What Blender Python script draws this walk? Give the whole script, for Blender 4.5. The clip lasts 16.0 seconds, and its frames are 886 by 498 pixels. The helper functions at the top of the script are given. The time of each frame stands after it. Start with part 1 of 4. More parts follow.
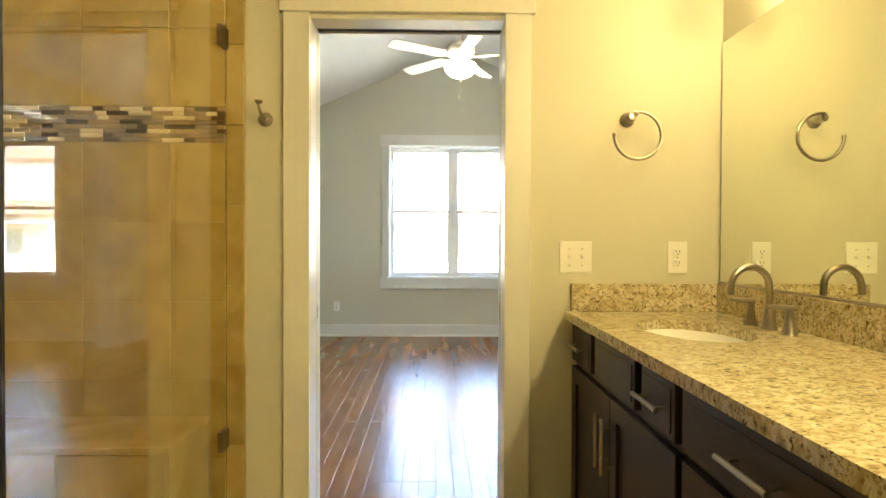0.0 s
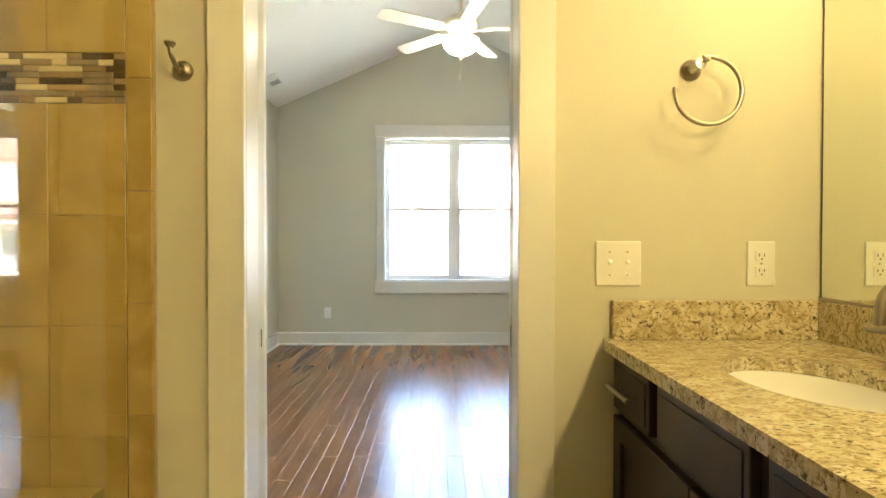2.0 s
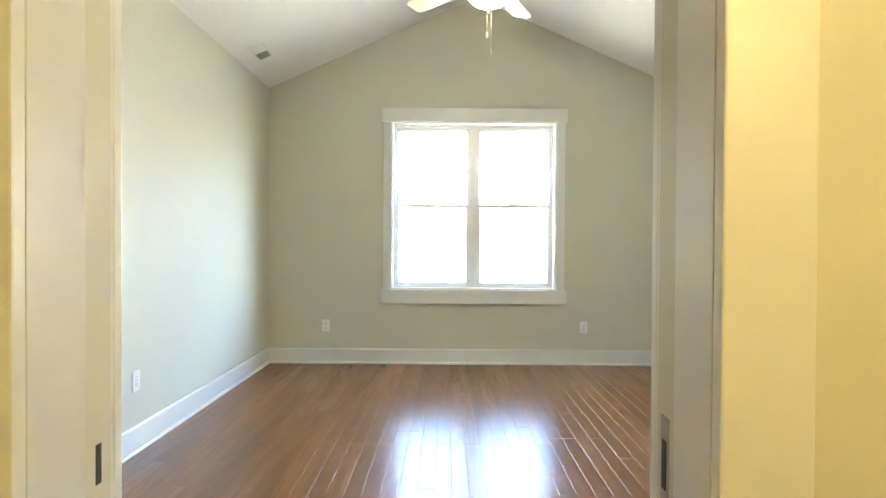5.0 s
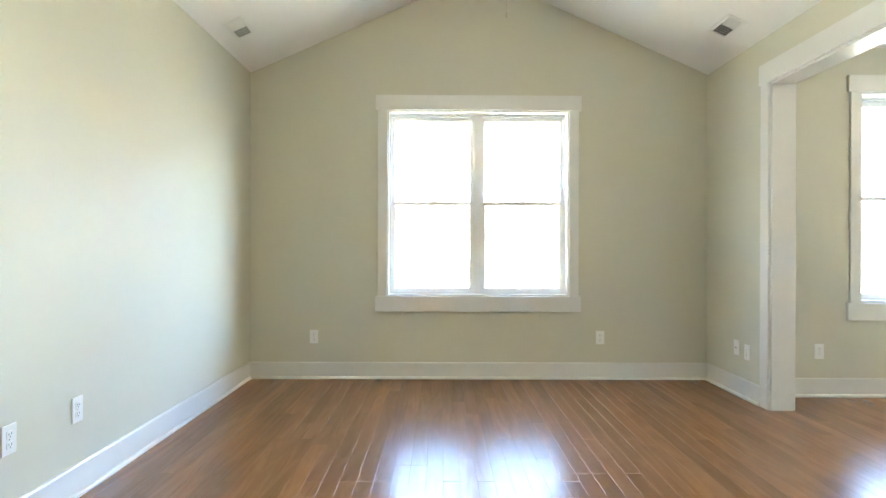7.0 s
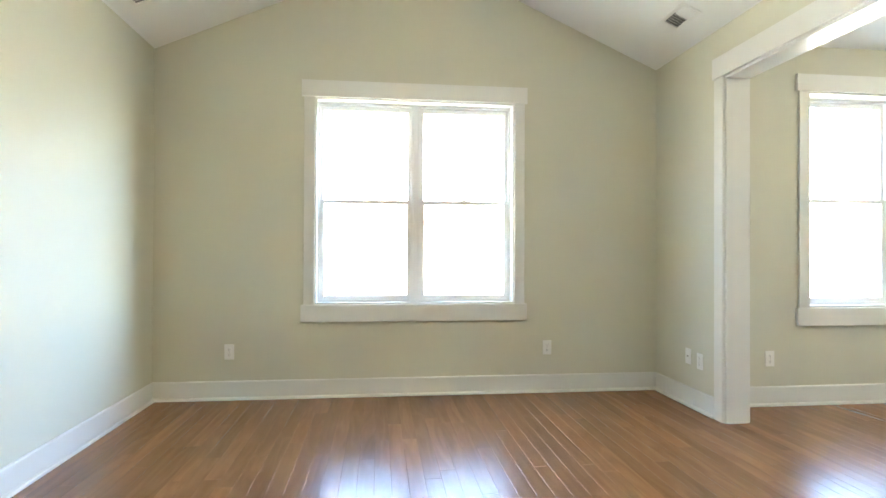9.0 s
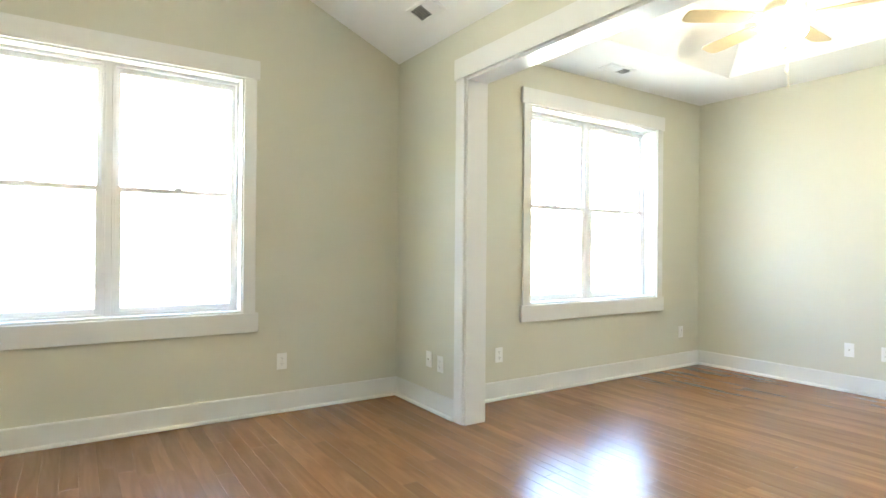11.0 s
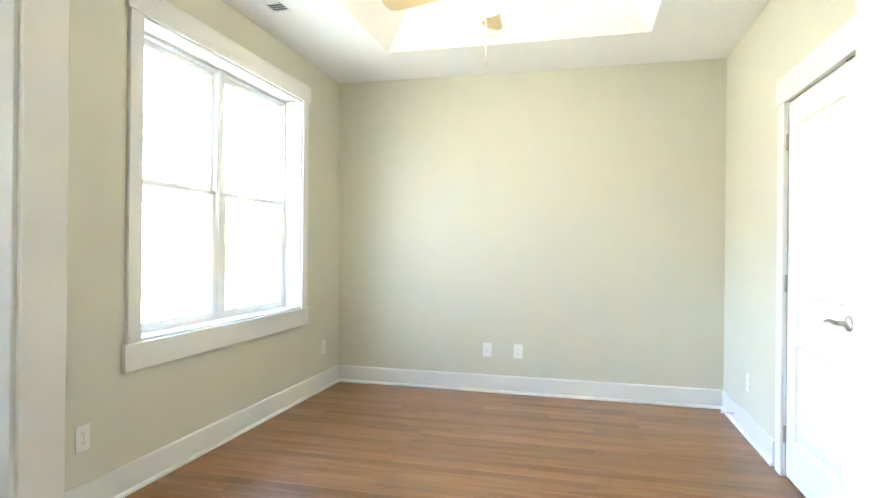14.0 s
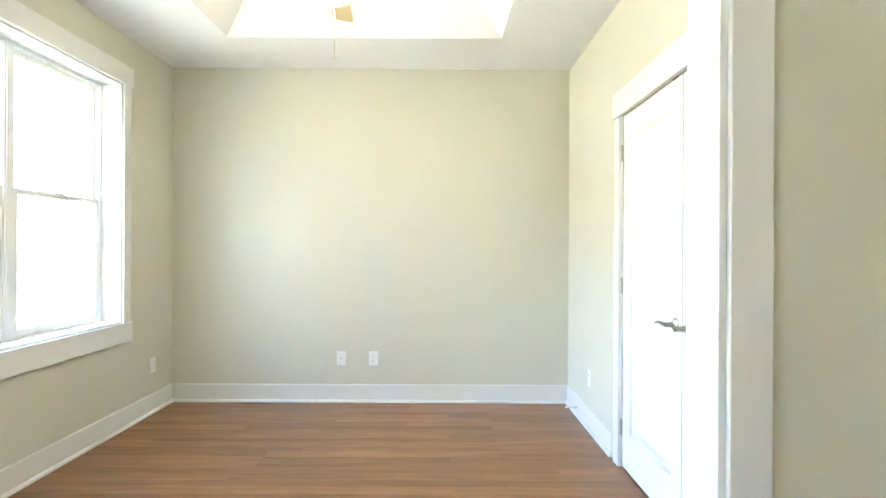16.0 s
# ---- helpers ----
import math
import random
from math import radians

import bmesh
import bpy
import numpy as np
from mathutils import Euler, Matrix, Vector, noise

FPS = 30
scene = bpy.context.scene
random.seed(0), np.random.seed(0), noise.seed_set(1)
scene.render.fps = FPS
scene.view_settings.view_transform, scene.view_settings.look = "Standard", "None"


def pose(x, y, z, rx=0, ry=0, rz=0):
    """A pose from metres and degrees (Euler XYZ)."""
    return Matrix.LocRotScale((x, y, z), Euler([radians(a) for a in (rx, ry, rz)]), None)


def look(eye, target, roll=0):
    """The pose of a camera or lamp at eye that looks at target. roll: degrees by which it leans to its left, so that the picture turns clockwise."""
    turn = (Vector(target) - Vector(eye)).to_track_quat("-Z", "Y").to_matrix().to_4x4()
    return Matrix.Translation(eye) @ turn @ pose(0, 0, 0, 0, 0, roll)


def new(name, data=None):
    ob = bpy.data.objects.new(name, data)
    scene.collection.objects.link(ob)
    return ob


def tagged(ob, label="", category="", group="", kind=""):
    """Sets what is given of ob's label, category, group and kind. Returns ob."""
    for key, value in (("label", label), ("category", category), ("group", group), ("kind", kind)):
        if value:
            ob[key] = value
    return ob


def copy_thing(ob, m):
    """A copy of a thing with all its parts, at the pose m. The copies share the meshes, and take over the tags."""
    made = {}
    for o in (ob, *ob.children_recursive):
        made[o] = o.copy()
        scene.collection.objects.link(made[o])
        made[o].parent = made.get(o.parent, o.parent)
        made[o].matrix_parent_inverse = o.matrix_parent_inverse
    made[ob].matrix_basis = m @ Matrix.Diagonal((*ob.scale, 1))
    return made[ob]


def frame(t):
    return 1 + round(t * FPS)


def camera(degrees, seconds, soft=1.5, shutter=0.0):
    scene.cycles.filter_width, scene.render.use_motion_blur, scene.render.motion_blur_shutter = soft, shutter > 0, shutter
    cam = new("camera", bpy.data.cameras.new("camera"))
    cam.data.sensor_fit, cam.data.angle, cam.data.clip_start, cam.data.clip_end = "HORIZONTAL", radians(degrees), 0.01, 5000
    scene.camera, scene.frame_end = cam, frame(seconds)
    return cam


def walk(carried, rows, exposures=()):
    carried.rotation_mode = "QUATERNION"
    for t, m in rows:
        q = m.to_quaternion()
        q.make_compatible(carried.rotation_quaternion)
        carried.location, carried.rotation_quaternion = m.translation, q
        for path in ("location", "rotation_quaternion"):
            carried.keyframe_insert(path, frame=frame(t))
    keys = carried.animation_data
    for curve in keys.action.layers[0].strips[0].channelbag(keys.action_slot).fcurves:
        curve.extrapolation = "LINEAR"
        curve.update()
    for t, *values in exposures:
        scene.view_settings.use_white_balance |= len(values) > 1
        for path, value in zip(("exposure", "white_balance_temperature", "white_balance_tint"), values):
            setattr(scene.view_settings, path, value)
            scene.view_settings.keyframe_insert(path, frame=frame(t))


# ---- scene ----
cam = camera(77.0, 16.0)
PATH = [
    (0, (0.162, 0.737, 1.154), (0.197, 2.737, 1.128), 0.2),
    (0.5, (0.172, 0.876, 1.15), (0.207, 2.876, 1.126), 0.2),
    (1, (0.189, 1.021, 1.151), (0.224, 3.02, 1.126), 0.1),
    (1.5, (0.212, 1.168, 1.16), (0.243, 3.168, 1.135), 0.1),
    (2, (0.209, 1.312, 1.155), (0.231, 3.312, 1.129), 0.1),
    (2.5, (0.192, 1.467, 1.154), (0.2, 3.467, 1.128), 0.1),
    (3, (0.178, 1.614, 1.168), (0.176, 3.614, 1.141), 0.1),
    (3.5, (0.168, 1.754, 1.166), (0.161, 3.753, 1.137), -0.0),
    (4, (0.165, 1.91, 1.157), (0.153, 3.91, 1.13), 0.1),
    (4.5, (0.162, 2.051, 1.164), (0.145, 4.05, 1.139), 0.3),
    (7, (0.08, 2.711, 1.122), (0.089, 4.711, 1.122), 0.2),
    (7.5, (0.103, 2.836, 1.119), (0.111, 4.836, 1.119), 0.1),
    (8, (0.112, 2.944, 1.111), (0.117, 4.944, 1.12), 0.2),
    (10.5, (0.138, 3.475, 1.144), (1.038, 5.261, 1.15), 0.4),
    (11, (0.237, 3.604, 1.163), (1.339, 5.274, 1.164), 0.5),
    (11.5, (0.313, 3.774, 1.185), (1.676, 5.238, 1.184), 0.5),
    (12, (0.442, 3.983, 1.176), (1.998, 5.239, 1.18), 0.5),
    (12.5, (0.552, 4.199, 1.199), (2.224, 5.296, 1.196), 0.6),
    (13, (0.663, 4.478, 1.197), (2.461, 5.354, 1.198), 0.5),
    (13.5, (0.845, 4.679, 1.2), (2.736, 5.331, 1.198), 0.6),
    (14, (0.992, 4.851, 1.191), (2.933, 5.334, 1.193), 0.6),
    (14.5, (1.071, 4.968, 1.205), (3.046, 5.284, 1.206), 0.6),
    (15, (1.087, 5.004, 1.23), (3.08, 5.167, 1.22), 0.4),
    (15.5, (1.127, 4.918, 1.23), (3.125, 5.008, 1.225), 0.3),
    (16, (1.159, 4.825, 1.234), (3.159, 4.814, 1.233), 0.3),
]
EXPOSURES = [(0.0, 5.8), (3.0, 5.85), (4.5, 5.9), (7.0, 5.84), (11.0, 6.05), (13.0, 6.0), (15.0, 5.93), (16.0, 5.95)]
walk(cam, [(t, look(eye, target, roll)) for t, eye, target, roll in PATH], EXPOSURES)

# ---- world, sun, exposure ----
world = bpy.data.worlds.new("sky")
scene.world = world
world.use_nodes = True
wn = world.node_tree.nodes
sky = wn.new("ShaderNodeTexSky")
sky.sky_type = "NISHITA"
sky.sun_disc = False
sky.sun_elevation = radians(44)
sky.sun_rotation = radians(234)
world.node_tree.links.new(sky.outputs[0], wn["Background"].inputs[0])
wn["Background"].inputs[1].default_value = 0.15

sun = new("sun", bpy.data.lights.new("sun", "SUN"))
sun.data.energy, sun.data.angle, sun.data.color = 3.2, radians(0.5), (1.0, 0.95, 0.87)
sun.matrix_world = look((-11, -8, 13.1), (0, 0, 0))


def window_daylight(x, y, z, w, h):
    lamp = new("window_daylight", bpy.data.lights.new("window_daylight", "AREA"))
    lamp.data.shape, lamp.data.size, lamp.data.size_y = "RECTANGLE", w, h
    lamp.data.cycles.is_portal = True
    lamp.matrix_world = look((x, y, z), (x, y - 1, z))


window_daylight(0.405, 7.76, 1.52, 1.6, 1.64)
window_daylight(4.11, 7.19, 1.52, 1.64, 1.64)


# ---- materials ----
def material(name, color, rough=0.5, metal=0.0, vary=0.06, scale=6.0, grain=60.0, bump=0.05, spec=0.5, coat=0.0):
    """A paint or plain surface with mottling at two scales and fine relief."""
    m = bpy.data.materials.new(name)
    m.use_nodes = True
    n, l = m.node_tree.nodes, m.node_tree.links
    b = n["Principled BSDF"]
    b.inputs["Roughness"].default_value, b.inputs["Metallic"].default_value = rough, metal
    b.inputs["Specular IOR Level"].default_value = spec
    b.inputs["Coat Weight"].default_value = coat
    geo = n.new("ShaderNodeNewGeometry")
    big, small = n.new("ShaderNodeTexNoise"), n.new("ShaderNodeTexNoise")
    big.inputs["Scale"].default_value, small.inputs["Scale"].default_value = scale, grain
    big.inputs["Detail"].default_value, small.inputs["Detail"].default_value = 4, 3
    for t in (big, small):
        l.new(geo.outputs["Position"], t.inputs["Vector"])
    mix = n.new("ShaderNodeMix")
    mix.data_type = "RGBA"
    mix.inputs["A"].default_value = (*[c * (1 - vary) for c in color], 1)
    mix.inputs["B"].default_value = (*[min(1, c * (1 + vary)) for c in color], 1)
    add = n.new("ShaderNodeMath")
    add.operation = "MULTIPLY_ADD"
    l.new(small.outputs["Fac"], add.inputs[0])
    add.inputs[1].default_value = 0.35
    l.new(big.outputs["Fac"], add.inputs[2])
    sub = n.new("ShaderNodeMath")
    sub.operation = "SUBTRACT"
    l.new(add.outputs[0], sub.inputs[0])
    sub.inputs[1].default_value = 0.175
    l.new(sub.outputs[0], mix.inputs["Factor"])
    l.new(mix.outputs["Result"], b.inputs["Base Color"])
    if bump:
        bp = n.new("ShaderNodeBump")
        bp.inputs["Strength"].default_value, bp.inputs["Distance"].default_value = bump, 0.002
        l.new(small.outputs["Fac"], bp.inputs["Height"])
        l.new(bp.outputs["Normal"], b.inputs["Normal"])
    return m


def ramp(n, stops):
    r = n.new("ShaderNodeValToRGB")
    e = r.color_ramp.elements
    while len(e) < len(stops):
        e.new(0.5)
    for el, (p, c) in zip(e, stops):
        el.position, el.color = p, (*c, 1)
    return r


def wood_floor_material():
    m = bpy.data.materials.new("oak_floor_stained")
    m.use_nodes = True
    n, l = m.node_tree.nodes, m.node_tree.links
    b = n["Principled BSDF"]
    geo, info = n.new("ShaderNodeNewGeometry"), n.new("ShaderNodeObjectInfo")
    off = n.new("ShaderNodeVectorMath")
    off.operation = "MULTIPLY_ADD"
    comb = n.new("ShaderNodeCombineXYZ")
    l.new(info.outputs["Random"], comb.inputs[0])
    l.new(info.outputs["Random"], comb.inputs[1])
    l.new(comb.outputs[0], off.inputs[0])
    off.inputs[1].default_value = (7, 31, 0)
    l.new(geo.outputs["Position"], off.inputs[2])
    sc = n.new("ShaderNodeVectorMath")
    sc.operation = "MULTIPLY"
    sc.inputs[1].default_value = (12, 1.3, 1)
    l.new(off.outputs[0], sc.inputs[0])
    g1, g2 = n.new("ShaderNodeTexNoise"), n.new("ShaderNodeTexNoise")
    g1.inputs["Scale"].default_value, g1.inputs["Detail"].default_value, g1.inputs["Distortion"].default_value = 1.0, 3, 1.8
    l.new(sc.outputs[0], g1.inputs["Vector"])
    sc2 = n.new("ShaderNodeVectorMath")
    sc2.operation = "MULTIPLY"
    sc2.inputs[1].default_value = (170, 5, 1)
    l.new(off.outputs[0], sc2.inputs[0])
    g2.inputs["Scale"].default_value, g2.inputs["Detail"].default_value = 1.0, 3
    l.new(sc2.outputs[0], g2.inputs["Vector"])
    r1 = ramp(n, [(0.28, (0.195, 0.088, 0.034)), (0.5, (0.228, 0.106, 0.042)), (0.72, (0.262, 0.128, 0.053))])
    l.new(g1.outputs["Fac"], r1.inputs[0])
    hsv = n.new("ShaderNodeHueSaturation")
    l.new(r1.outputs[0], hsv.inputs["Color"])
    val = n.new("ShaderNodeMapRange")
    val.inputs["To Min"].default_value, val.inputs["To Max"].default_value = 0.92, 1.24
    l.new(info.outputs["Random"], val.inputs["Value"])
    l.new(val.outputs[0], hsv.inputs["Value"])
    mul = n.new("ShaderNodeMix")
    mul.data_type, mul.blend_type = "RGBA", "MULTIPLY"
    mul.inputs["Factor"].default_value = 0.08
    l.new(hsv.outputs[0], mul.inputs["A"])
    r2 = ramp(n, [(0.34, (0.6, 0.55, 0.5)), (0.55, (1, 1, 1))])
    l.new(g2.outputs["Fac"], r2.inputs[0])
    l.new(r2.outputs[0], mul.inputs["B"])
    l.new(mul.outputs["Result"], b.inputs["Base Color"])
    b.inputs["Roughness"].default_value = 0.262
    b.inputs["Specular IOR Level"].default_value = 0.42
    b.inputs["Coat Weight"].default_value, b.inputs["Coat Roughness"].default_value = 0.0, 0.1
    return m


def granite_material():
    m = bpy.data.materials.new("speckled_granite")
    m.use_nodes = True
    n, l = m.node_tree.nodes, m.node_tree.links
    b = n["Principled BSDF"]
    geo = n.new("ShaderNodeNewGeometry")
    sc = n.new("ShaderNodeVectorMath")
    sc.operation = "MULTIPLY"
    sc.inputs[1].default_value = (1.0, 1.5, 1.2)
    l.new(geo.outputs["Position"], sc.inputs[0])

    def noise_tex(scale, detail, dist, loc):
        t = n.new("ShaderNodeTexNoise")
        t.inputs["Scale"].default_value, t.inputs["Detail"].default_value, t.inputs["Distortion"].default_value = scale, detail, dist
        o = n.new("ShaderNodeVectorMath")
        o.inputs[1].default_value = (loc, loc * 2, -loc)
        l.new(sc.outputs[0], o.inputs[0])
        l.new(o.outputs[0], t.inputs["Vector"])
        return t

    base = noise_tex(30, 5, 0.6, 0)
    r = ramp(n, [(0.3, (0.38, 0.31, 0.17)), (0.48, (0.60, 0.53, 0.34)), (0.7, (0.72, 0.67, 0.50))])
    l.new(base.outputs["Fac"], r.inputs[0])
    dark = noise_tex(66, 6, 1.0, 3.1)
    rd = ramp(n, [(0.575, (0, 0, 0)), (0.67, (1, 1, 1))])
    l.new(dark.outputs["Fac"], rd.inputs[0])
    tan = noise_tex(90, 4, 0.8, 7.7)
    rt = ramp(n, [(0.50, (0, 0, 0)), (0.64, (1, 1, 1))])
    l.new(tan.outputs["Fac"], rt.inputs[0])
    m1, m2 = n.new("ShaderNodeMix"), n.new("ShaderNodeMix")
    for k in (m1, m2):
        k.data_type = "RGBA"
    l.new(rt.outputs[0], m1.inputs["Factor"])
    l.new(r.outputs[0], m1.inputs["A"])
    m1.inputs["B"].default_value = (0.31, 0.235, 0.12, 1)
    l.new(rd.outputs[0], m2.inputs["Factor"])
    l.new(m1.outputs["Result"], m2.inputs["A"])
    m2.inputs["B"].default_value = (0.095, 0.075, 0.042, 1)
    l.new(m2.outputs["Result"], b.inputs["Base Color"])
    b.inputs["Roughness"].default_value = 0.12
    return m


def tile_material(name, a, c, rough):
    m = bpy.data.materials.new(name)
    m.use_nodes = True
    n, l = m.node_tree.nodes, m.node_tree.links
    b = n["Principled BSDF"]
    geo, info = n.new("ShaderNodeNewGeometry"), n.new("ShaderNodeObjectInfo")
    off = n.new("ShaderNodeVectorMath")
    l.new(geo.outputs["Position"], off.inputs[0])
    l.new(info.outputs["Random"], off.inputs[1])
    t = n.new("ShaderNodeTexNoise")
    t.inputs["Scale"].default_value, t.inputs["Detail"].default_value, t.inputs["Distortion"].default_value = 4.5, 6, 1.5
    l.new(off.outputs[0], t.inputs["Vector"])
    r = ramp(n, [(0.3, a), (0.72, c)])
    l.new(t.outputs["Fac"], r.inputs[0])
    hsv = n.new("ShaderNodeHueSaturation")
    val = n.new("ShaderNodeMapRange")
    val.inputs["To Min"].default_value, val.inputs["To Max"].default_value = 0.9, 1.08
    l.new(info.outputs["Random"], val.inputs["Value"])
    l.new(val.outputs[0], hsv.inputs["Value"])
    l.new(r.outputs[0], hsv.inputs["Color"])
    l.new(hsv.outputs[0], b.inputs["Base Color"])
    b.inputs["Roughness"].default_value = rough
    return m


def glass_material(name, tint):
    m = bpy.data.materials.new(name)
    m.use_nodes = True
    b = m.node_tree.nodes["Principled BSDF"]
    b.inputs["Base Color"].default_value = (*tint, 1)
    b.inputs["Roughness"].default_value = 0.0
    b.inputs["IOR"].default_value = 1.45
    b.inputs["Transmission Weight"].default_value = 1.0
    return m


def glow_material(name, color, strength):
    m = bpy.data.materials.new(name)
    m.use_nodes = True
    b = m.node_tree.nodes["Principled BSDF"]
    b.inputs["Base Color"].default_value = (0.9, 0.88, 0.82, 1)
    b.inputs["Emission Color"].default_value = (*color, 1)
    b.inputs["Emission Strength"].default_value = strength
    return m


WALL = material("greige_wall_paint", (0.615, 0.60, 0.492), 0.55, vary=0.03, scale=1.5, grain=320, bump=0.12)
CEIL = material("white_ceiling_paint", (0.86, 0.86, 0.84), 0.8, vary=0.02, scale=2, grain=260, bump=0.15)
TRIM = material("white_trim_enamel", (0.73, 0.725, 0.69), 0.32, vary=0.02, scale=3, grain=90, bump=0.03)
VINYL = material("white_vinyl", (0.88, 0.88, 0.88), 0.35, vary=0.02, bump=0.0)
PLATE = material("white_plastic", (0.83, 0.83, 0.80), 0.35, vary=0.015, bump=0.0)
DARK = material("dark_slot", (0.03, 0.03, 0.03), 0.6, bump=0.0)
VENTBACK = material("grey_vent_throat", (0.22, 0.22, 0.22), 0.6, bump=0.0)
NICKEL = material("brushed_nickel", (0.42, 0.385, 0.33), 0.3, metal=1.0, vary=0.05, grain=400, bump=0.04)
BRONZE = material("tarnished_hinge_metal", (0.20, 0.15, 0.10), 0.35, metal=1.0)
PEWTER = material("dull_nickel_blade", (0.55, 0.50, 0.40), 0.45, vary=0.05, grain=200)
ESPRESSO = material("espresso_cabinet_finish", (0.030, 0.018, 0.016), 0.34, vary=0.25, scale=5, grain=120, bump=0.04)
CERAMIC = material("white_ceramic", (0.86, 0.86, 0.84), 0.08, vary=0.01, bump=0.0)
MIRROR = material("mirror_silver", (0.87, 0.90, 0.82), 0.0, metal=1.0, vary=0.0, bump=0.0)
BACKING = material("dark_mirror_edge", (0.06, 0.055, 0.05), 0.4, bump=0.0)
GROUT = material("beige_grout", (0.40, 0.33, 0.22), 0.85, vary=0.08, grain=300)
TILE = tile_material("honey_travertine_tile", (0.35, 0.25, 0.075), (0.48, 0.365, 0.14), 0.22)
MOSAIC = [
    tile_material("mosaic_dark_brown", (0.045, 0.025, 0.016), (0.075, 0.045, 0.03), 0.1),
    tile_material("mosaic_tan", (0.30, 0.20, 0.11), (0.42, 0.30, 0.17), 0.15),
    tile_material("mosaic_cream", (0.66, 0.56, 0.36), (0.76, 0.67, 0.48), 0.15),
    tile_material("mosaic_taupe", (0.22, 0.17, 0.12), (0.32, 0.26, 0.19), 0.12),
]
FLOORWOOD = wood_floor_material()
JOINT = material("dark_floor_joint", (0.05, 0.022, 0.012), 0.5, bump=0.0)
GRANITE = granite_material()
GLASS = glass_material("window_glass", (0.97, 0.99, 0.98))
SHOWER_GLASS = glass_material("shower_glass", (0.97, 0.985, 0.965))
BOWL = glow_material("lit_frosted_glass", (1.0, 0.90, 0.70), 1.0)
# second power is the added far globe, set strong to even out the bathroom
SHADE = [glow_material("lit_vanity_globe", (1.0, 0.745, 0.31), power) for power in (1.2, 7.6)]
ALMOND = material("almond_fan_enamel", (0.74, 0.68, 0.52), 0.35, vary=0.03)
OAKBLADE = material("light_oak_blade", (0.58, 0.46, 0.26), 0.4, vary=0.12, scale=3, grain=50)
GRASS = material("grass", (0.12, 0.15, 0.07), 0.9, vary=0.4, scale=0.4, grain=8, bump=0.3)
SIDING = material("white_siding", (0.78, 0.78, 0.76), 0.6, vary=0.04, scale=0.5)
ROOFING = material("brown_shingles", (0.16, 0.10, 0.07), 0.85, vary=0.3, scale=2, grain=14)
PANE_FAR = material("far_pane", (0.22, 0.24, 0.25), 0.1, bump=0.0)
BARK = material("bark", (0.12, 0.08, 0.05), 0.9, vary=0.3, scale=3, grain=25, bump=0.5)
LEAF = material("leaf_green", (0.10, 0.16, 0.05), 0.6, vary=0.4, scale=0.9, grain=5)
# kept pale and warm for the sunlight it bounces indoors
CONCRETE = material("pale_concrete", (0.46, 0.43, 0.33), 0.85, vary=0.1, scale=0.6, grain=30)


# ---- mesh helpers ----
def box(bm, x0, x1, y0, y1, z0, z1, bevel=0.0):
    m = Matrix.LocRotScale(((x0 + x1) / 2, (y0 + y1) / 2, (z0 + z1) / 2), None, (abs(x1 - x0), abs(y1 - y0), abs(z1 - z0)))
    made = bmesh.ops.create_cube(bm, size=1.0, matrix=m)["verts"]
    if bevel:
        edges = list({e for v in made for e in v.link_edges})
        bmesh.ops.bevel(bm, geom=edges, offset=bevel, segments=2, affect="EDGES", profile=0.6)
    return bm


def boxes(*dims, bevel=0.0):
    bm = bmesh.new()
    for d in dims:
        box(bm, *d, bevel=bevel)
    return bm


def turned(profile, steps=24, axis="z", at=(0, 0, 0)):
    """A lathed solid from (radius, height) pairs."""
    bm = bmesh.new()
    rings = []
    for r, h in profile:
        rings.append([bm.verts.new((r * math.cos(a), r * math.sin(a), h)) for a in (2 * math.pi * i / steps for i in range(steps))])
    for a, b in zip(rings, rings[1:]):
        for i in range(steps):
            j = (i + 1) % steps
            bm.faces.new((a[i], a[j], b[j], b[i]))
    for ring, flip in ((rings[0], True), (rings[-1], False)):
        if abs(profile[0 if flip else -1][0]) > 1e-5:
            bm.faces.new(ring[::-1] if flip else ring)
    bmesh.ops.remove_doubles(bm, verts=bm.verts, dist=1e-5)
    if axis == "y":
        bm.transform(Matrix.Rotation(radians(90), 4, "X"))
    if axis == "x":
        bm.transform(Matrix.Rotation(radians(90), 4, "Y"))
    bm.transform(Matrix.Translation(at))
    bmesh.ops.recalc_face_normals(bm, faces=bm.faces)
    return smooth(bm)


def smooth(bm):
    for f in bm.faces:
        f.smooth = True
    for e in bm.edges:
        if len(e.link_faces) == 2 and e.calc_face_angle(0) > radians(40):
            e.smooth = False
    return bm


def tube(points, radius, steps=12, radii=None):
    """A round bar that follows points."""
    bm = bmesh.new()
    pts = [Vector(p) for p in points]
    rings = []
    up = None
    for i, p in enumerate(pts):
        d = (pts[min(i + 1, len(pts) - 1)] - pts[max(i - 1, 0)]).normalized()
        if up is None:
            up = d.orthogonal().normalized()
        up = (up - d * up.dot(d)).normalized()
        side = d.cross(up)
        r = radii[i] if radii else radius
        rings.append([bm.verts.new(p + r * (math.cos(a) * up + math.sin(a) * side)) for a in (2 * math.pi * k / steps for k in range(steps))])
    for a, b in zip(rings, rings[1:]):
        for i in range(steps):
            j = (i + 1) % steps
            bm.faces.new((a[i], a[j], b[j], b[i]))
    bm.faces.new(rings[0][::-1])
    bm.faces.new(rings[-1])
    bmesh.ops.recalc_face_normals(bm, faces=bm.faces)
    return smooth(bm)


